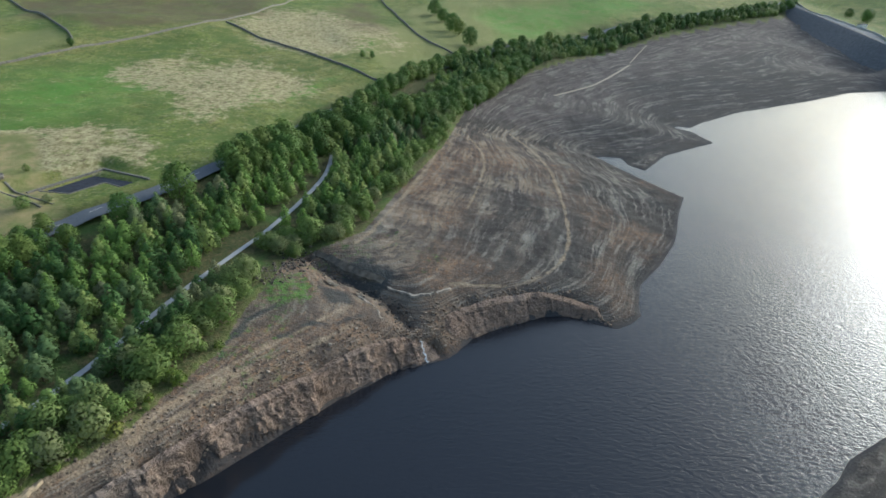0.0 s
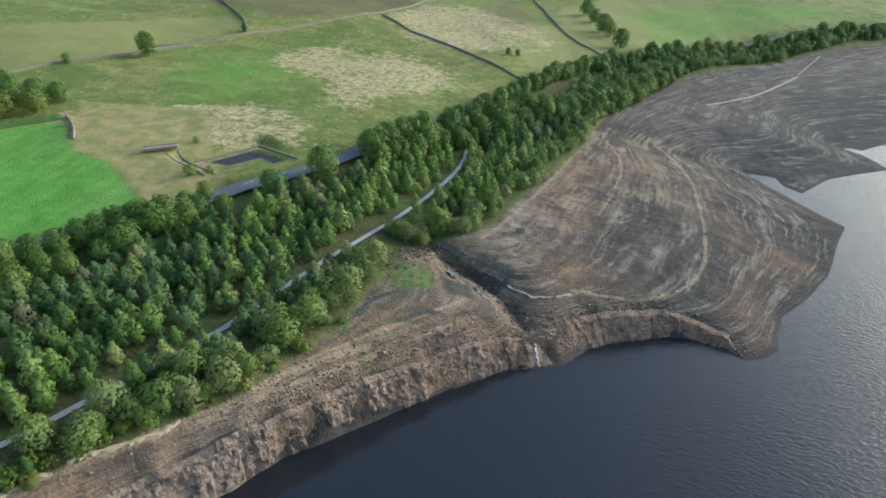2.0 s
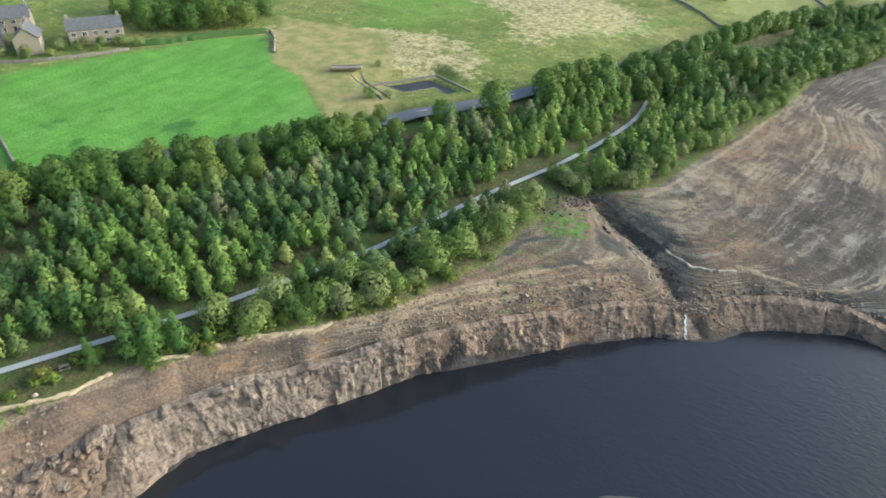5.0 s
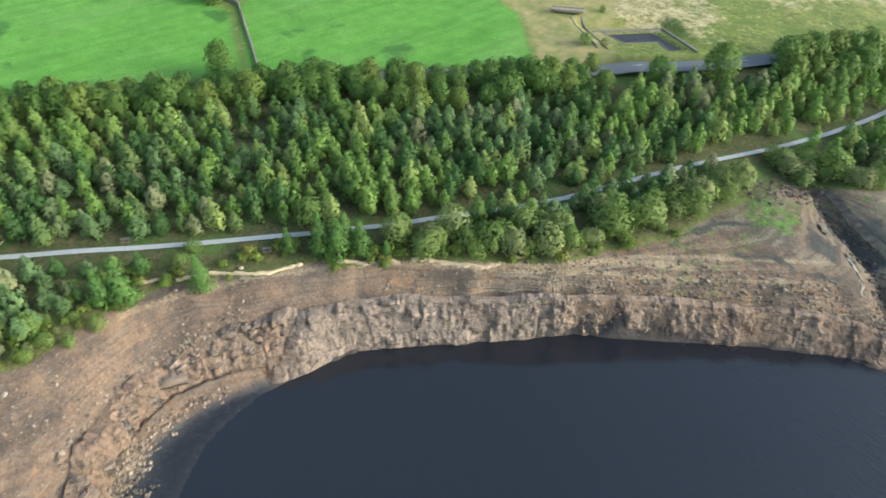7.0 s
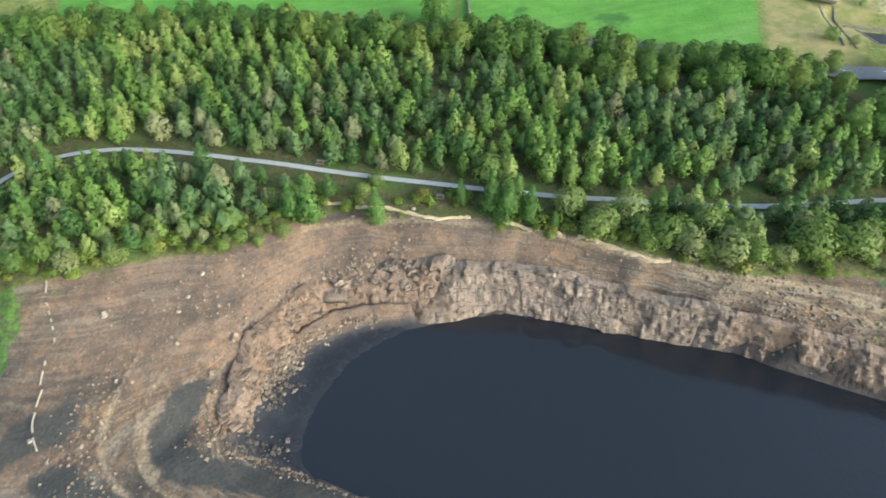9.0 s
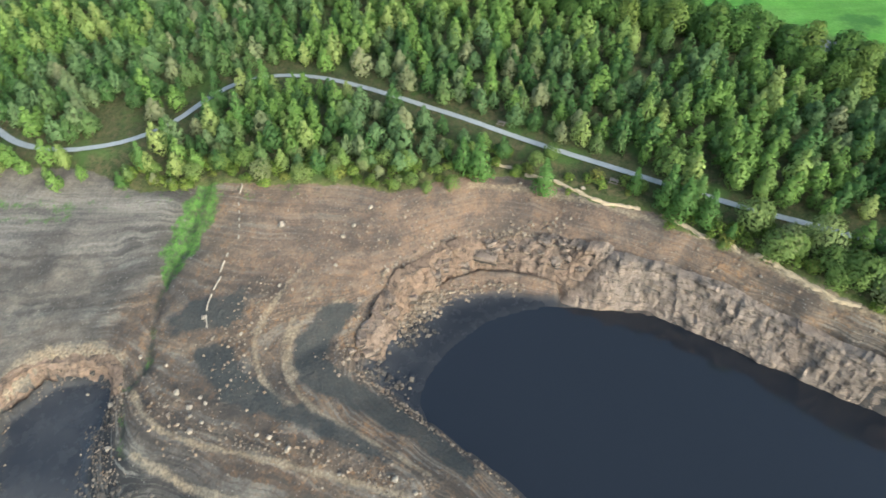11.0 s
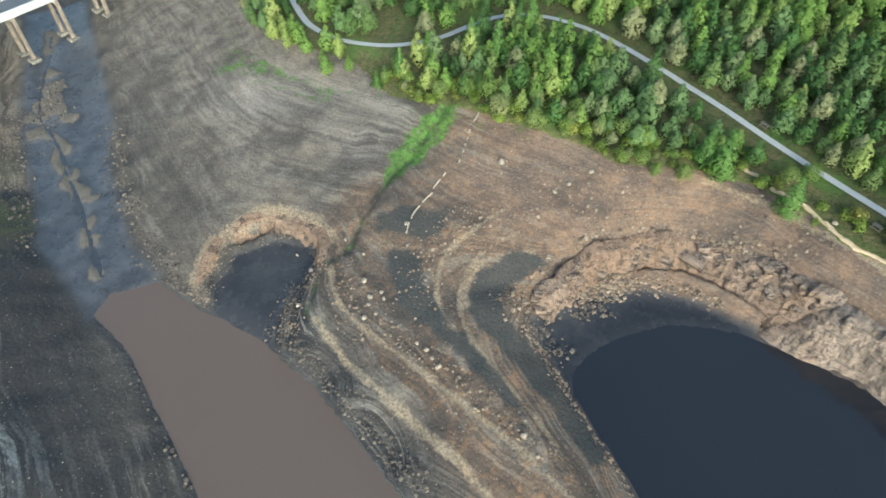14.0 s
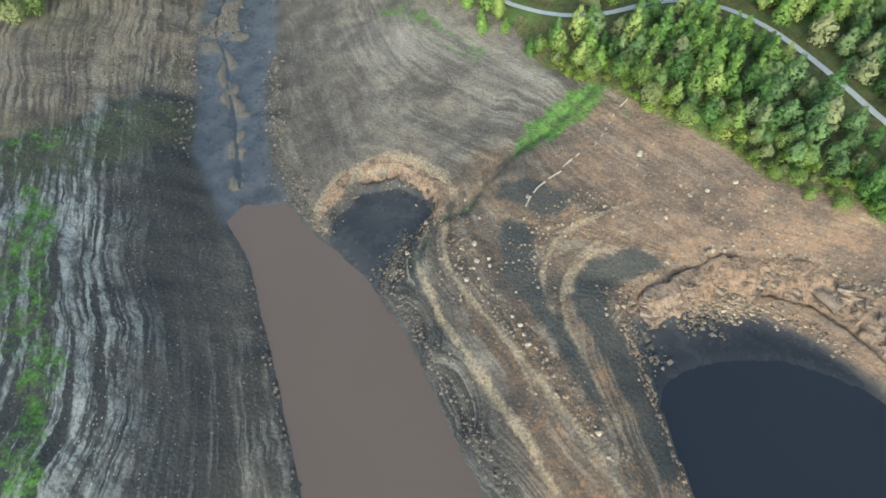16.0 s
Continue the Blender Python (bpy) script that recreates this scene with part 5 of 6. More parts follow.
def joined(name, places, label):
    """Far woodland that nobody could count: many crowns in one mesh."""
    vs, fs, mats, ms, tints, norms, base = [], [], [], [], [], [], 0
    for kind, x, y, k in places:
        crown = VARIANTS[kind][rng.randint(3)][1]
        n = len(crown.vertices)
        co = np.empty(n * 3, np.float32)
        crown.vertices.foreach_get("co", co)
        co = co.reshape(-1, 3) * np.array([k, k, k * rng.uniform(0.9, 1.15)])
        t = rng.uniform(0, 6.28)
        co = np.column_stack([co[:, 0] * math.cos(t) - co[:, 1] * math.sin(t), co[:, 0] * math.sin(t) + co[:, 1] * math.cos(t), co[:, 2]]) + (x, y, top(x, y))
        nn = CROWN_N[crown.name]
        norms.append(np.column_stack([nn[:, 0] * math.cos(t) - nn[:, 1] * math.sin(t), nn[:, 0] * math.sin(t) + nn[:, 1] * math.cos(t), nn[:, 2]]))
        f = np.empty(len(crown.loops), np.int32)
        crown.loops.foreach_get("vertex_index", f)
        vs.append(co)
        tints.append(np.full(n, rng.rand(), np.float32))
        fs.append(f + base)
        if crown.materials[0] not in mats:
            mats.append(crown.materials[0])
        ms.append(np.full(len(crown.polygons), mats.index(crown.materials[0]), np.int32))
        base += n
    v, f, m = np.concatenate(vs), np.concatenate(fs), np.concatenate(ms)
    me = bpy.data.meshes.new(name)
    me.vertices.add(len(v))
    me.vertices.foreach_set("co", v.astype(np.float32).ravel())
    me.loops.add(len(f))
    me.loops.foreach_set("vertex_index", f)
    me.polygons.add(len(f) // 3)
    me.polygons.foreach_set("loop_start", np.arange(0, len(f), 3, dtype=np.int32))
    for mat in mats:
        me.materials.append(mat)
    me.polygons.foreach_set("material_index", m)
    me.update(calc_edges=True)
    me.attributes.new("tint", "FLOAT", "POINT").data.foreach_set("value", np.concatenate(tints))
    soften(me, np.concatenate(norms))
    return tagged(new(name, me), label, "woodland", kind="stuff")


joined("woodland", FAR_TREES, "dense young mixed plantation on the slope below the road")
belt = [(x - 2, y + 3) for x, y in VEG_N[6:]] + [(x + 4, y - 4) for x, y in ROAD[:8:-1]] + [(-18, 252)]
north = scatter(belt, 4.6, rng, lambda p: dist_line(p, ROAD)[0] > 4.5)
joined("woodland", [("alder_tree" if rng.rand() < 0.5 else "willow_shrub", x, y, rng.uniform(0.6, 1.1)) for x, y in north], "belt of trees between the road and the north shelf")

# ---------------------------------------------------------------- stones
def stone_verts(r, flat, g):
    b = np.array([(x, y, z) for z in (-1, 1) for x, y in ((-1, -1), (1, -1), (1, 1), (-1, 1))], float) * (0.5, 0.5, 0.5 * flat)
    b += g.uniform(-0.16, 0.16, b.shape)
    b[4:, :2] *= g.uniform(0.55, 0.9)
    t = g.uniform(0, 6.28)
    c, s = math.cos(t), math.sin(t)
    return np.column_stack([b[:, 0] * c - b[:, 1] * s, b[:, 0] * s + b[:, 1] * c, b[:, 2]]) * r


CUBE = [(0, 3, 2, 1), (4, 5, 6, 7), (0, 1, 5, 4), (1, 2, 6, 5), (2, 3, 7, 6), (3, 0, 4, 7)]


def rubble(name, pts, lo, hi, material, label, g):
    vs, fs = [], []
    for x, y in pts:
        r = lo + (hi - lo) * g.rand() ** 2.2
        k = len(vs) * 8
        vs.append(stone_verts(r, g.uniform(0.5, 0.9), g) + (x, y, top(x, y) + 0.12 * r))
        fs += [tuple(i + k for i in f) for f in CUBE]
    return tagged(mesh_object(name, np.concatenate(vs).tolist(), fs, material), label, "rubble", kind="stuff")


def stone_material(name, a, b, c):
    k = Mat(name, 0.95)
    col = k.mix(k.random(True), a, b)
    col = k.mix(k.curve(k.noise(1.2, 5), (0.5, 0.0), (0.7, 0.6)), col, c)
    k.bump(k.noise(5, 5, 0.65), 0.6, 0.06)
    return k.done(col)


M_RUBBLE = stone_material("rubble", (0.11, 0.085, 0.065), (0.31, 0.25, 0.19), (0.27, 0.17, 0.10))
M_DARKRUB = stone_material("dark_rubble", (0.055, 0.05, 0.047), (0.19, 0.16, 0.13), (0.13, 0.10, 0.075))
g = np.random.RandomState(8)


def strew(line, spread, count, bias=0.0):
    """Points strewn beside a line."""
    c = smooth([p[:2] for p in line], 0.6, 1)
    i = g.randint(0, len(c), count)
    return c[i] + g.normal(0, spread, (count, 2)) + np.array([bias, -bias])


def on_land(p, gap=0.3):
    return p[(np.minimum(signed(p, LAKE), signed(p, POOL)) > gap)]


BANK = [(-97, 14), (-92, 25), (-85, 38), (-77, 50), (-68, 60), (-58, 72), (-48, 83), (-38, 96), (-27, 106), (-16, 117)]
rubble("bank_rubble", on_land(np.concatenate([strew(BANK, 2.6, 350), strew(BANK[5:], 3.0, 1700), strew(CREST[5:20], 0.5, 500)])), 0.10, 0.55, M_RUBBLE, "brown stone rubble strewn on the bank above the cliff", g)
rubble("tip_rubble", on_land(np.concatenate([strew([(-12, 117), (0, 126), (14, 134), (27, 137), (36, 135), (42, 129)], 2.0, 900), strew([(-10, 117), (-3, 119), (3, 122)], 1.5, 200)])), 0.15, 0.7, M_RUBBLE, "loose broken stone on the bank of the fan", g)
rubble("scree", on_land(np.concatenate([strew([(-71, -6), (-74, -3), (-77, 1)], 1.3, 420), strew([(-77, 1), (-80, 8), (-80, 16)], 1.0, 160), strew(CREST[:7], 1.6, 900)]), -0.5), 0.12, 0.75, M_RUBBLE, "orange and pale scree below the collapsed face", g)
rubble("spit_rubble", on_land(np.concatenate([strew([(-57, -48), (-50, -42), (-47, -33), (-45, -22), (-42, -12), (-38, -3)], 1.8, 600), strew([(-80, -25), (-70, -33), (-62, -33), (-56, -30)], 3, 450),
       strew([(-60, -13.5), (-57, -8.5), (-52, -2.5), (-47, 3.5), (-43, 8.5), (-38, 13)], 0.5, 500), strew([(-90, -22), (-85, -12), (-92, 0)], 5, 350)])), 0.10, 0.5, M_RUBBLE, "pale stones scattered over the spit", g)
rubble("cove_rubble", on_land(np.concatenate([strew([(-60, -11), (-63, -9.5), (-58, -6)], 1.0, 90), strew([(-70, -3), (-73, 0), (-67, -7)], 1.3, 120)]), -0.5), 0.2, 0.8, M_DARKRUB, "dark wet stones lying in the mud of the cove", g)
rubble("shore_rubble", on_land(np.concatenate([strew([(-42, -78), (-41, -66)], 1.2, 250), strew([(-43, -54), (-41, -50), (-38, -42), (-34, -32), (-30, -22), (-26, -12)], 1.2, 500), strew([(-28, -72), (-18, -53), (-8, -35), (2, -20)], 0.7, 350)])), 0.12, 0.6, M_DARKRUB, "dark wet stones along the silty shore", g)
rubble("stream_rubble", on_land(np.concatenate([strew([(-44, -74), (-47, -83), (-50.5, -90), (-54.5, -97), (-63, -108), (-72, -117)], 1.5, 650), strew([(-36, -104), (-46, -117), (-56, -131), (-68, -146)], 1.5, 350), strew([(-30, -140), (-44, -134), (-52, -128), (-60, -142)], 7, 260), strew([(-66, -137), (-72, -136), (-78, -144)], 2.5, 200)])), 0.12, 0.6, M_DARKRUB, "brown rubble along the edges of the stream bed", g)
rubble("rim_rubble", on_land(np.concatenate([strew(RING_TOP, 0.9, 900), strew(RING_IN, 0.9, 260), strew([(-51, -54), (-46, -51.5), (-42, -48)], 1.2, 350)])), 0.08, 0.35, M_RUBBLE, "pale rubble round the small quarry", g)
rubble("gully_rubble", np.concatenate([strew(RAVINE, 1.6, 500), strew([(-46, 133), (-41, 138), (-37, 143)], 2.2, 260)]), 0.15, 0.8, M_DARKRUB, "dark stones in the stream gully", g)
rubble("bank_speckle", on_land(np.concatenate([strew([(-20, -95), (-8, -82), (0, -66), (10, -52)], 4.5, 380), strew([(-30, -118), (-46, -150)], 7, 200)])), 0.06, 0.20, M_PALE, "small pale stones on the grey bank", g)


def boulder_mesh(seed):
    bm = bmesh.new()
    bmesh.ops.create_icosphere(bm, subdivisions=2, radius=0.5)
    gg = np.random.RandomState(seed)
    cuts = [(Vector(gg.normal(0, 1, 3)).normalized(), gg.uniform(0.28, 0.42)) for _ in range(7)]
    for v in bm.verts:
        for n, d in cuts:
            over = v.co.dot(n) - d
            if over > 0:
                v.co -= n * over
        v.co += 0.03 * noise.noise_vector(v.co * 5 + Vector((seed, 0, 0)))
        v.co.z *= 0.75
    me = bpy.data.meshes.new("boulder")
    bm.to_mesh(me)
    bm.free()
    me.materials.append(M_BOULDER)
    return me


BOULDERS = [boulder_mesh(i) for i in range(5)]
spots = [(-89, -29, 1.9), (-86, -17, 1.4), (-88, -15, 1.2), (-92, -12, 1.5), (-55, -41, 1.3), (-52.5, -38.5, 1.2), (-51, -38, 1.0), (-48.5, -37.5, 1.4), (-50, -36, 0.9), (-45, -22, 1.5), (-47, -25, 1.2), (-46, -23.5, 1.0), (-47.5, -27, 0.9),
         (-54, -37, 0.9), (-53, -36, 0.8), (-69, -40, 1.0), (-66, -33, 0.9), (-40, -6, 1.3), (-38, -3, 1.0), (-41, -14, 0.9), (-60, -44, 0.8), (-80, -18, 1.1), (-76, -28, 1.0), (-36, 100, 1.3), (-30, 104, 1.1), (-25, 110, 1.4), (-33, 106, 1.0), (-20, 116, 1.2),
         (-29, 99, 0.9), (-72, 57, 1.0), (-44, 90, 1.1), (-58, 74, 0.8), (-95, 30, 1.2), (-98, 18, 1.0), (-62, -49, 1.0), (-55, -52.5, 1.3), (-47, -50, 1.2), (-58, -58, 0.9)]
for i, (x, y, r) in enumerate(spots):
    ob = new("boulder", BOULDERS[i % 5])
    r *= 0.85
    ob.location, ob.rotation_euler, ob.scale = (x, y, top(x, y) + 0.2 * r), (g.uniform(-0.3, 0.3), g.uniform(-0.3, 0.3), g.uniform(0, 6.3)), (r, r * g.uniform(0.8, 1.2), r)
    tagged(ob, "pale weathered gritstone boulder on the bare bank", "boulder", "loose boulders")


def rock_block(x, y, z, size, turn, tilt, label, seed):
    """A jointed block of the rock face with broken corners."""
    bm = bmesh.new()
    bmesh.ops.create_cube(bm, size=1.0)
    bmesh.ops.subdivide_edges(bm, edges=bm.edges[:], cuts=4, use_grid_fill=True)
    gg = np.random.RandomState(seed)
    cuts = [(Vector(gg.normal(0, 1, 3)).normalized(), gg.uniform(0.42, 0.6)) for _ in range(6)]
    for v in bm.verts:
        for n, d in cuts:
            over = v.co.dot(n) - d
            if over > 0:
                v.co -= n * over
        v.co = Vector((v.co.x * size[0], v.co.y * size[1], v.co.z * size[2]))
        v.co += 0.22 * noise.noise_vector(v.co * 0.9 + Vector((seed, 0, 0))) + 0.10 * noise.noise_vector(v.co * 2.3 + Vector((0, seed, 0)))
    me = bpy.data.meshes.new("rock_block")
    bm.to_mesh(me)
    bm.free()
    me.materials.append(M_ROCK)
    me.attributes.new("tone", "FLOAT", "POINT").data.foreach_set("value", np.full(len(me.vertices), gg.rand(), np.float32))
    me.attributes.new("rust", "FLOAT", "POINT").data.foreach_set("value", np.full(len(me.vertices), 0.5 * gg.rand(), np.float32))
    ob = new("rock_block", me)
    ob.matrix_basis = pose(x, y, z, tilt, 0, turn)
    return tagged(ob, label, "rock", "blocks of the collapsed face")


face_line = smooth(CREST[:8], 1.0, 1)
for i in range(60):
    px, py, pz = face_line[g.randint(2, len(face_line) - 2)]
    t = g.uniform(-0.1, 0.6)
    q = np.array([px, py]) + (np.array([-66.0, 9.0]) - (px, py)) / np.hypot(-66 - px, 9 - py) * (5.5 * t)
    sz = g.uniform(0.7, 1.7)
    rock_block(q[0], q[1], max(0.4, pz * (1 - 0.8 * max(t, 0)) - 0.45 * sz), (sz * 1.7, sz * 1.2, sz), g.uniform(0, 180), g.uniform(-10, 10), "pale broken block jutting from the collapsed quarry face", 200 + i)
for x, y, z, size, turn, tilt in ((-85.2, 9.0, 4.6, (7.5, 2.6, 1.7), 70, 8), (-81.6, -2.8, 4.2, (7.0, 2.6, 2.0), 44, 8), (-74.6, -8.8, 3.4, (8.0, 2.2, 1.6), 30, 8), (-67, -12.6, 2.8, (6.0, 1.8, 1.3), 30, 6)):
    rock_block(x, y, z, size, turn, tilt, "long tilted slab overhanging the scree of the cove", int(abs(x * 10)))


# ---------------------------------------------------------------- walls, scarps
def stone_wall(name, line, half, high, material, label, seed, gap=0.0, step=1.6, wander=0.0):
    """A rough drystone wall or ridge that follows the ground, with an uneven top."""
    c = smooth(line, step, 1)
    t = np.gradient(c, axis=0)
    t /= np.linalg.norm(t, axis=1)[:, None] + 1e-9
    n = np.stack([-t[:, 1], t[:, 0]], 1)
    j = np.random.RandomState(seed)
    c = c + n * (wander * fractal(c, 5.0, 3, seed))[:, None]
    verts, faces = [], []
    for p, q in zip(c, n):
        z = top(*p)
        h = high * j.uniform(0.75, 1.15) * (1 - min(0.7, wander * j.rand()))
        w = half * j.uniform(0.85, 1.2) * (1 - min(0.6, wander * j.rand()))
        for s, u in ((-1.15, -0.4), (-0.9, h * 0.6), (-0.55, h), (0.55, h * j.uniform(0.92, 1.05)), (0.9, h * 0.6), (1.15, -0.4)):
            verts.append((*(p + q * w * s), z + u))
    for i in range(len(c) - 1):
        if gap and j.rand() < gap:
            continue
        for k in range(5):
            a = i * 6 + k
            faces.append((a, a + 1, a + 7, a + 6))
    return tagged(mesh_object(name, verts, faces, material), label, "wall")


for i, line in enumerate(([(-205, 262), (-190, 274), (-174, 304), (-147, 352), (-129, 393), (-118, 440), (-112, 479), (-105, 540)], [(-190, 274), (-203, 245), (-216, 222), (-225, 200)], [(-127, 388), (-98, 362), (-66, 337), (-39, 309), (-25, 298)],
                          [(-262, 404), (-209, 351), (-186, 326), (-178, 312)], [(-48, 540), (-34, 490), (-14, 405), (6, 380), (18, 372)], [(-160, 69), (-179, 76), (-201, 84)], [(-201, 84), (-215, 80), (-240, 74)],
                          [(-158, 160), (-166, 170), (-173, 175)], [(-222, 103), (-212, 112), (-204, 124), (-199, 134)])):
    stone_wall("stone_wall", line, 0.38, 1.0, M_STONE, "dark drystone field wall on the hillside", 40 + i)
stone_wall("hedge", [(-202, 137), (-190, 152), (-174, 174)], 1.3, 1.7, M_ALDER, "clipped dark green hedge along the lane", 60)
for i, line in enumerate(([(-99.5, -38), (-96, -38)], [(-94, -38), (-86, -37)], [(-84, -38.5), (-79, -39)], [(-78, -39), (-72, -40), (-67, -39)])):
    stone_wall("ruined_wall", line, 0.17, 0.32, M_PALE, "low remains of a pale drystone wall on bare ground", 70 + i, 0.3, 0.8, 0.3)
M_DAM = simple("dam_stone", (0.13, 0.13, 0.135), 0.9, 0.3, 0.6)
M_SAND = simple("sandy_scarp", (0.50, 0.39, 0.26), 0.95, 0.2, 2.0)
for i, line in enumerate(([(-104, 13), (-102, 17)], [(-100, 19), (-97.5, 25), (-95, 29), (-92, 31), (-90.5, 36), (-89, 40)], [(-84.5, 45), (-81, 49), (-79, 53), (-77, 55)], [(-76, 57), (-70, 63), (-64, 70)])):
    stone_wall("sandy_scarp", line, 0.5, 0.42, M_SAND, "pale crumbling sand lip below the grass", 80 + i, 0.0, 0.6, 0.5)
stone_wall("stone_ledge", [(-14, 134), (-11, 132), (-8, 129.8), (-5, 130), (-2, 131.5), (2, 135)], 0.5, 0.4, M_PALE, "pale stone ledge along the gully", 90, 0.1, 0.6, 0.8)
stone_wall("stone_ledge", [(-21, 128.5), (-17, 125), (-14, 121.5)], 0.4, 0.35, M_PALE, "pale stone ledge along the gully", 91, 0.1, 0.6, 0.8)



# trickle running down the face of the cliff
M_FALL = simple("white_water", (0.50, 0.54, 0.57), 0.3, 0.3, 5.0)
shore_rock = bpy.data.objects["cliff_face"].data
face_tree = BVHTree.FromPolygons([v.co for v in shore_rock.vertices], [p.vertices for p in shore_rock.polygons])
inward = Vector((-0.3, 0.954, 0)).normalized()
side = Vector((0.954, 0.3, 0))
fv, ff = [], []
for i in range(15):
    u = i / 14
    c = Vector((-6.6 + 2.4 * u + 0.22 * math.sin(i * 1.9), 121.5 - 6 * u, 4.6 - 4.5 * u))
    for s in (-1, 0, 1):
        p = c + side * s * (0.10 + 0.12 * u + 0.06 * math.sin(i * 2.7)) - inward * 12
        hit = face_tree.ray_cast(p, inward)[0]
        hit = (hit if hit is not None else c) - inward * (0.14 if s else 0.22)
        fv.append(tuple(hit))
for i in range(14):
    for k in range(2):
        q = i * 3 + k
        ff.append((q, q + 1, q + 4, q + 3))
tagged(mesh_object("waterfall", fv, ff, M_FALL, flat=False), "thin white trickle running down the broken cliff", "waterfall")


# ---------------------------------------------------------------- built things
def box(bm, lo, hi):
    c = [(lo[i] + hi[i]) / 2 for i in range(3)]
    s = [hi[i] - lo[i] for i in range(3)]
    bmesh.ops.create_cube(bm, size=1.0, matrix=Matrix.Translation(c) @ Matrix.Diagonal((*s, 1)))


def part(name, bm, material, parent, label="", bevel=0.0):
    if bevel:
        bmesh.ops.bevel(bm, geom=bm.edges[:], offset=bevel, segments=1, affect="EDGES")
    me = bpy.data.meshes.new(name)
    bm.to_mesh(me)
    bm.free()
    me.materials.append(material)
    ob = new(name, me)
    ob.parent = parent
    if label:
        ob["label"] = label
    return ob


def boxes(name, items, material, parent, label="", bevel=0.0):
    bm = bmesh.new()
    for lo, hi in items:
        box(bm, lo, hi)
    return part(name, bm, material, parent, label, bevel)


def house(x, y, turn, length, depth, eaves, pitch, label, seed, windows=4):
    """A stone house with gables, slate roof, chimneys, windows and a door; its front faces local -y."""
    z = min(top(x, y), top(x + 3, y), top(x, y - 3)) - 0.3
    h = empty("house", pose(x, y, z, 0, 0, turn), label, "house", "village houses")
    l, d = length / 2, depth / 2
    ridge = eaves + d * pitch
    bm = bmesh.new()
    ring = []
    for sx in (-l, l):
        ring.append([bm.verts.new(p) for p in ((sx, -d, 0), (sx, d, 0), (sx, d, eaves), (sx, 0, ridge), (sx, -d, eaves))])
    bm.faces.new(ring[0])
    bm.faces.new(ring[1][::-1])
    for i in range(5):
        bm.faces.new((ring[0][i], ring[1][i], ring[1][(i + 1) % 5], ring[0][(i + 1) % 5])[::-1])
    part("wall", bm, M_WALL, h)
    for s in (-1, 1):
        bm = bmesh.new()
        e = 0.35
        a = [(-l - e, s * (d + e), eaves - e * pitch + 0.08), (l + e, s * (d + e), eaves - e * pitch + 0.08), (l + e, 0, ridge + 0.08), (-l - e, 0, ridge + 0.08)]
        low = [bm.verts.new(p) for p in a]
        up = [bm.verts.new((p[0], p[1], p[2] + 0.2)) for p in a]
        bm.faces.new(low[::-1])
        bm.faces.new(up)
        for i in range(4):
            bm.faces.new((low[i], low[(i + 1) % 4], up[(i + 1) % 4], up[i]))
        bmesh.ops.recalc_face_normals(bm, faces=bm.faces[:])
        part("roof", bm, M_SLATE, h, "grey slate roof slope")
    for cx in (-l + 0.6, l - 0.6):
        ch = boxes("chimney", [((cx - 0.45, -0.45, ridge - 0.6), (cx + 0.45, 0.45, ridge + 1.2))], M_WALL, h, bevel=0.04)
        boxes("pot", [((cx - 0.15, -0.15, ridge + 1.2), (cx + 0.15, 0.15, ridge + 1.6))], M_CONCRETE, ch)
    for i in range(windows):
        wx = -l + length * (i + 0.5) / windows
        for wz in (0.9, 3.4):
            if wz + 1.3 > eaves:
                continue
            if i == windows // 2 and wz < 1:
                boxes("door", [((wx - 0.5, -d - 0.05, 0.3), (wx + 0.5, -d + 0.05, 2.35))], M_DARK, h, "dark painted door")
                continue
            w = boxes("window", [((wx - 0.65, -d - 0.04, wz), (wx + 0.65, -d + 0.06, wz + 1.3))], M_DARK, h, "dark window")
            boxes("frame", [((wx - 0.75, -d - 0.08, wz - 0.1), (wx - 0.65, -d, wz + 1.4)), ((wx + 0.65, -d - 0.08, wz - 0.1), (wx + 0.75, -d, wz + 1.4)), ((wx - 0.65, -d - 0.08, wz + 1.3), (wx + 0.65, -d, wz + 1.4)), ((wx - 0.04, -d - 0.07, wz), (wx + 0.04, -d - 0.02, wz + 1.3))], M_WHITE, w)
            boxes("sill", [((wx - 0.85, -d - 0.14, wz - 0.22), (wx + 0.85, -d, wz - 0.1))], M_CONCRETE, w)
    return h


house(-215, 134, 54, 17, 8, 5.4, 0.75, "long cream stone house with a grey slate roof", 1, 5)
house(-225, 116, -36, 12, 7.5, 5.2, 0.85, "stone cottage with its gable towards the field", 2, 3)
house(-236, 107, 54, 13, 7.5, 5.0, 0.8, "stone cottage with a grey slate roof behind gardens", 3, 4)
house(-245, 122, 54, 14, 8, 5.2, 0.8, "stone cottage with a grey slate roof in the hamlet", 4, 4)

# pond beside the road
pond = empty("pond", pose(0, 0, 0), "empty dark stone-edged catch pond beside the road", "pond")
zp = 24.0
bm = bmesh.new()
bm.faces.new([bm.verts.new((x, y, zp - 0.72)) for x, y in POND_BED])
part("bed", bm, M_PONDBED, pond, "dark wet pond bed")


def kerb(line, half, high, parent, name="kerb"):
    a = np.array(line, float)
    for p, q in zip(a[:-1], a[1:]):
        d = q - p
        n = np.linalg.norm(d)
        bm = bmesh.new()
        box(bm, (-0.2, -half, -1.2), (n + 0.2, half, high))
        ob = part(name, bm, M_STONE, parent, bevel=0.06)
        ob.matrix_basis = Matrix.Translation((p[0], p[1], zp)) @ pose(0, 0, 0, 0, 0, math.degrees(math.atan2(d[1], d[0])))


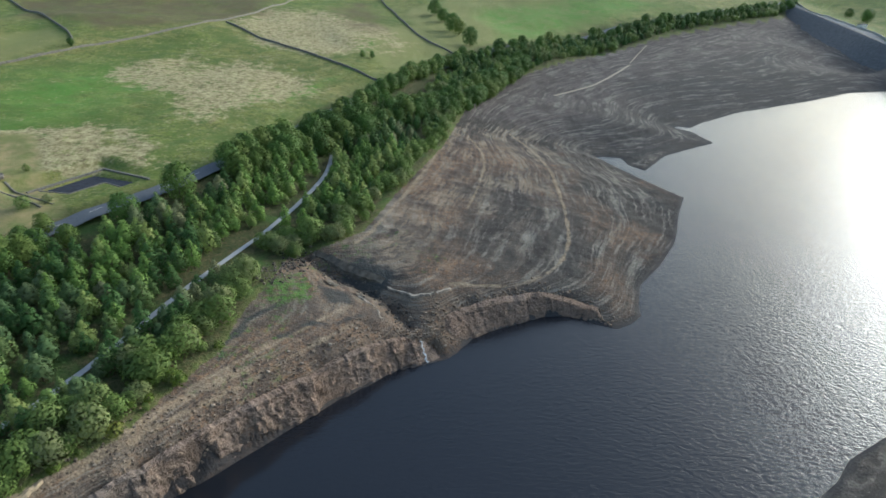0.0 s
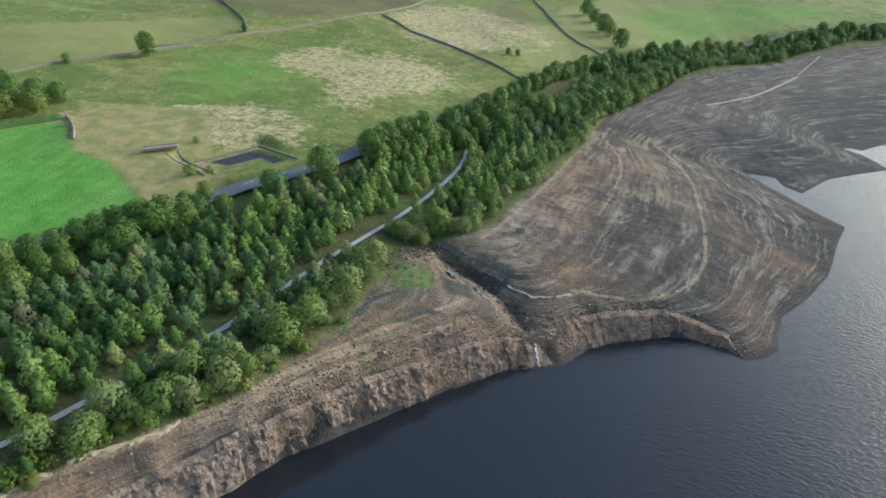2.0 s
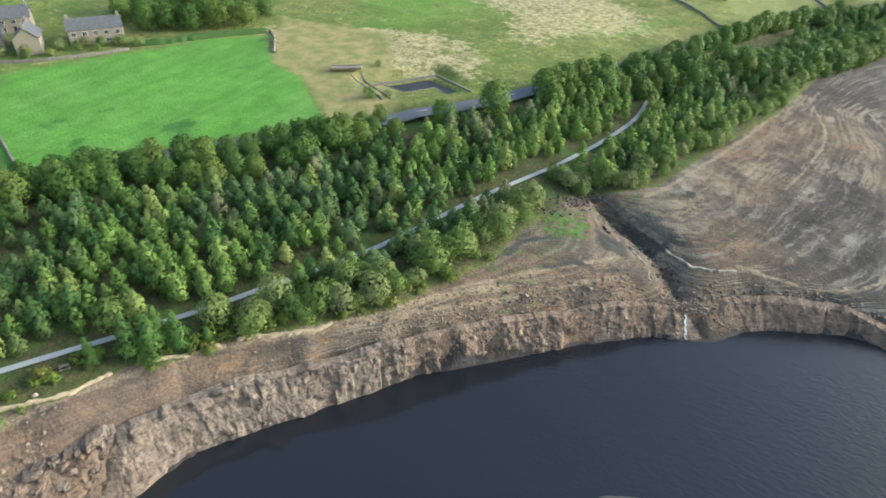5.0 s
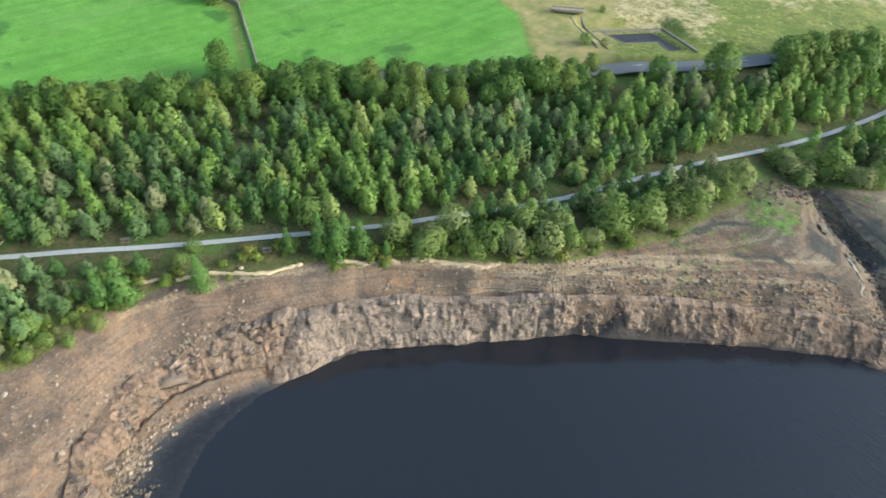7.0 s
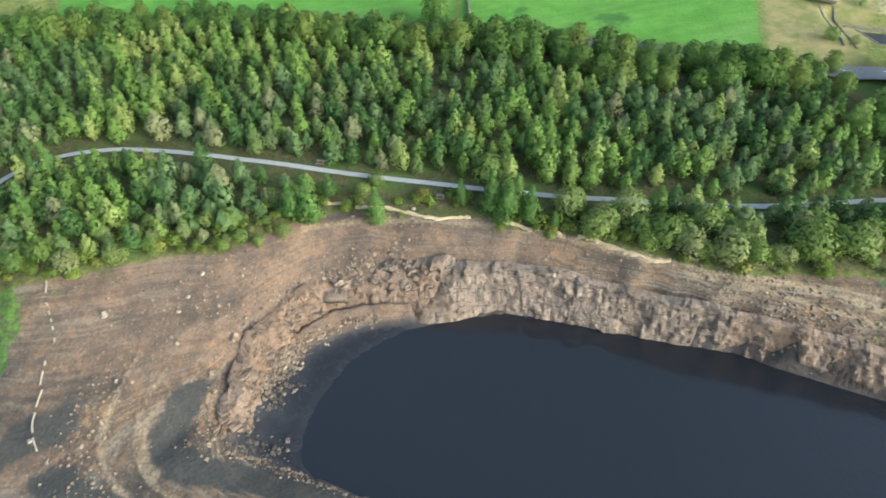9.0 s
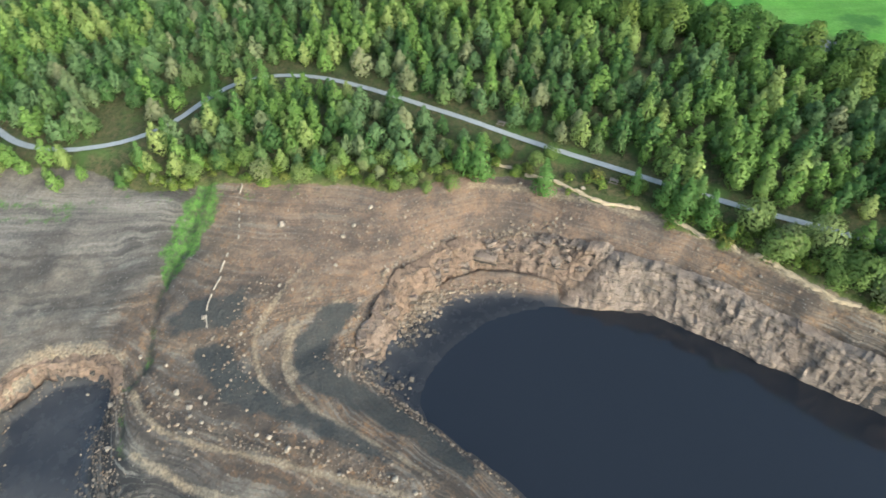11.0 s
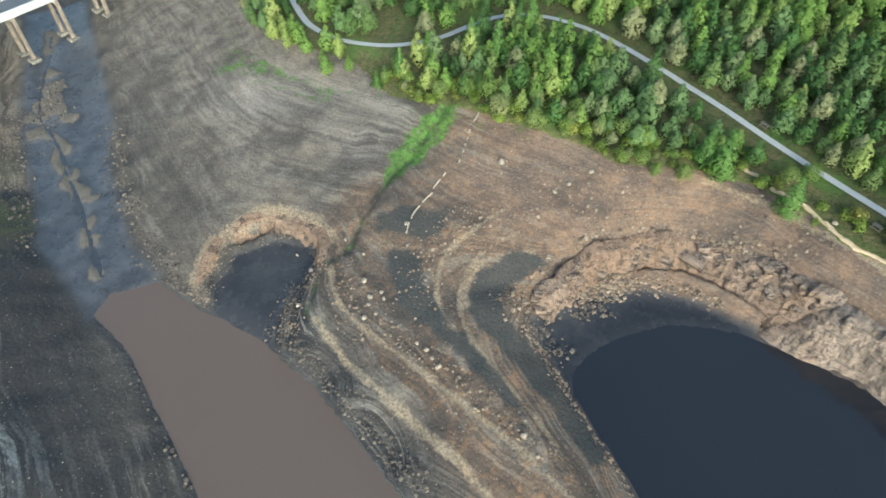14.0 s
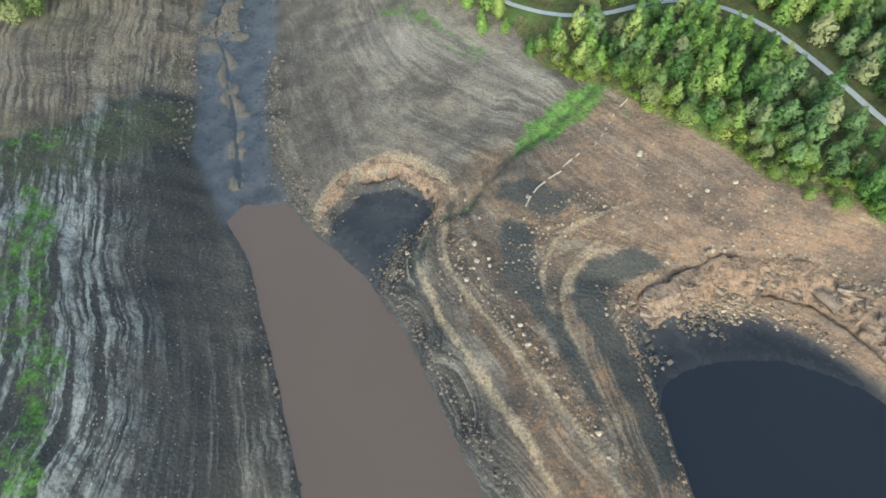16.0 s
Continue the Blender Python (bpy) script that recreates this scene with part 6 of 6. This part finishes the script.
kerb([(-117, 162), (-104.5, 180.8), (-87, 172)], 0.35, 0.45, pond)
kerb([(-115, 164), (-105, 161.5), (-99, 170), (-93, 166.5)], 0.2, 0.06, pond)
stone_wall("channel_wall", [(-124, 164.5), (-114, 158.8), (-105, 153.6)], 0.3, 0.35, M_STONE, "stone side of the spillway channel", 95)
stone_wall("channel_wall", [(-126, 161.5), (-115.5, 156), (-107, 151.5)], 0.3, 0.35, M_STONE, "stone side of the spillway channel", 96)
culvert = empty("footbridge", pose(-129, 163, top(-129, 163) + 0.4, 0, 0, 35), "small grey stone footbridge over the spillway", "bridge")
boxes("slab", [((-5, -1.6, 0), (5, 1.6, 0.45))], M_WALL, culvert, bevel=0.05)
boxes("parapet", [((-5, -1.75, 0.45), (5, -1.45, 0.8))], M_WALL, culvert, bevel=0.05)
boxes("parapet", [((-5, 1.45, 0.45), (5, 1.75, 0.8))], M_WALL, culvert, bevel=0.05)

# stony track across the north shelf
ribbon("track", [(60, 328), (74, 342), (86, 353), (104, 378), (120, 402)], 0.9, 0.12, M_PALE, "pale stony track across the bare shelf", "track")
ribbon("track", [(122, 408), (133, 430), (147, 458)], 0.35, 0.12, M_PALE, "pale stony track across the bare shelf", "track")


def picnic_table(x, y, turn):
    """Timber picnic table with two benches."""
    t = empty("picnic_table", pose(x, y, top(x, y), 0, 0, turn), "weathered timber picnic table beside the path", "picnic table", "picnic tables")
    for k in range(4):
        boxes("board", [((-0.9, -0.36 + 0.185 * k, 0.72), (0.9, -0.36 + 0.185 * k + 0.16, 0.77))], M_TIMBER, t)
    for s in (-1, 1):
        boxes("bench", [((-0.9, s * 0.72 - 0.13, 0.42), (0.9, s * 0.72 + 0.13, 0.47))], M_TIMBER, t)
        boxes("leg", [((s * 0.65 - 0.05, -0.8, 0.34), (s * 0.65 + 0.05, 0.8, 0.42)), ((s * 0.65 - 0.05, -0.45, 0), (s * 0.65 + 0.05, -0.3, 0.72)), ((s * 0.65 - 0.05, 0.3, 0), (s * 0.65 + 0.05, 0.45, 0.72))], M_TIMBER, t)


M_TIMBER = simple("timber", (0.20, 0.17, 0.14), 0.85, 0.3, 4.0)
picnic_table(-95.5, 36, 60)
picnic_table(-115, 15.5, 60)

# dashes on the road
c = smooth(ROAD, 9.0)
for i in range(0, len(c) - 1):
    if -100 < c[i][0] < -55:
        d = c[i + 1] - c[i]
        ob = mesh_object("road_marking", [(0, -0.08, 0), (3.5, -0.08, 0), (3.5, 0.08, 0), (0, 0.08, 0)], [(0, 1, 2, 3)], M_PAINT)
        zs = max(top(c[i][0] + u, c[i][1] + v) for u in (-3, 0, 3) for v in (-3, 0, 3))
        ob.matrix_basis = pose(c[i][0], c[i][1], zs + 0.2, 0, 0, math.degrees(math.atan2(d[1], d[0])))
        tagged(ob, "white dashed centre line on asphalt", "road marking", "road dashes", "structure")

# road bridge over the head of the reservoir
ax, ay, bx, by = -30.0, -168.0, -142.0, -143.0
span = math.hypot(bx - ax, by - ay)
bridge = empty("road_bridge", pose(ax, ay, 0, 0, 0, math.degrees(math.atan2(by - ay, bx - ax))), "long pale concrete road bridge on slender columns", "bridge")
boxes("deck", [((0, 0.3, 13.6), (span, 8.7, 14.7))], M_CONCRETE, bridge, bevel=0.08)
boxes("roadway", [((0, 1.0, 14.7), (span, 8.0, 14.78))], M_ROAD, bridge, "grey asphalt roadway")
for yy in (0.0, 8.6):
    boxes("parapet", [((0, yy, 13.9), (span, yy + 0.4, 15.7))], M_PARAPET, bridge, "pale parapet", bevel=0.05)
for k, along in enumerate(np.arange(10, span - 4, 11.4)):
    wx, wy = ax + (bx - ax) * along / span, ay + (by - ay) * along / span
    for yy in (0.3, 5.4):
        foot = min(top(wx, wy), top(wx - 2, wy - 7)) - 0.5
        p = boxes("column", [((along - 0.45, yy, foot), (along + 0.45, yy + 0.9, 13.6))], M_COLUMN, bridge, bevel=0.08)
        boxes("footing", [((along - 1.3, yy - 0.8, foot), (along + 1.3, yy + 1.7, foot + 1.3))], M_STONE, p, bevel=0.1)
    boxes("crossbeam", [((along - 0.6, 0.6, 12.8), (along + 0.6, 8.4, 13.6))], M_CONCRETE, bridge, bevel=0.06)

# dam with its road
DAM_FOOT = [(334, 690, 9), (332, 632, 6), (310, 541, 5), (293, 478, 4.5), (287, 442, 3), (281, 404, 1), (272, 372, -1)]
crest, foot = smooth(lift(DAM, 16.2), 4.0, 1), smooth(DAM_FOOT, 4.0, 1)
foot = np.stack([np.interp(np.linspace(0, 1, len(crest)), np.linspace(0, 1, len(foot)), foot[:, k]) for k in range(3)], 1)
dam = empty("dam", pose(0, 0, 0), "grey stone-faced dam with a road on its crest", "dam")
dv, df = [], []
for p, q in zip(foot, crest):
    for u in np.linspace(0, 1, 9):
        dv.append(tuple(p + (q - p) * u + np.array([-0.6, 0, 0.25 if u < 1 else 0])))
    dv.append((q[0] + 1.2, q[1], q[2]))
    dv.append((q[0] + 1.2, q[1], q[2] - 2))
for i in range(len(crest) - 1):
    for k in range(10):
        df.append((i * 11 + k, i * 11 + k + 1, (i + 1) * 11 + k + 1, (i + 1) * 11 + k))
mesh_object("face", dv, df, M_DAM, dam, "dark grey pitched stone face")
ribbon("dam_road", [(x + 6, y - 1) for x, y in DAM], 3.6, 0.35, M_ROAD, "asphalt road along the crest of the dam", "road")
for dx in (1.6, 11.0):
    stone_wall("dam_parapet", [(x + dx, y) for x, y in DAM], 0.35, 1.3, M_CONCRETE, "pale stone parapet along the dam", 97)
hut = empty("hut", pose(346, 532, top(346, 532), 0, 0, 15), "small white hut below the dam road", "hut")
boxes("wall", [((-3, -2, 0), (3, 2, 2.6))], M_WHITE, hut)
boxes("roof", [((-3.3, -2.3, 2.6), (3.3, 2.3, 2.9))], M_SLATE, hut, bevel=0.04)
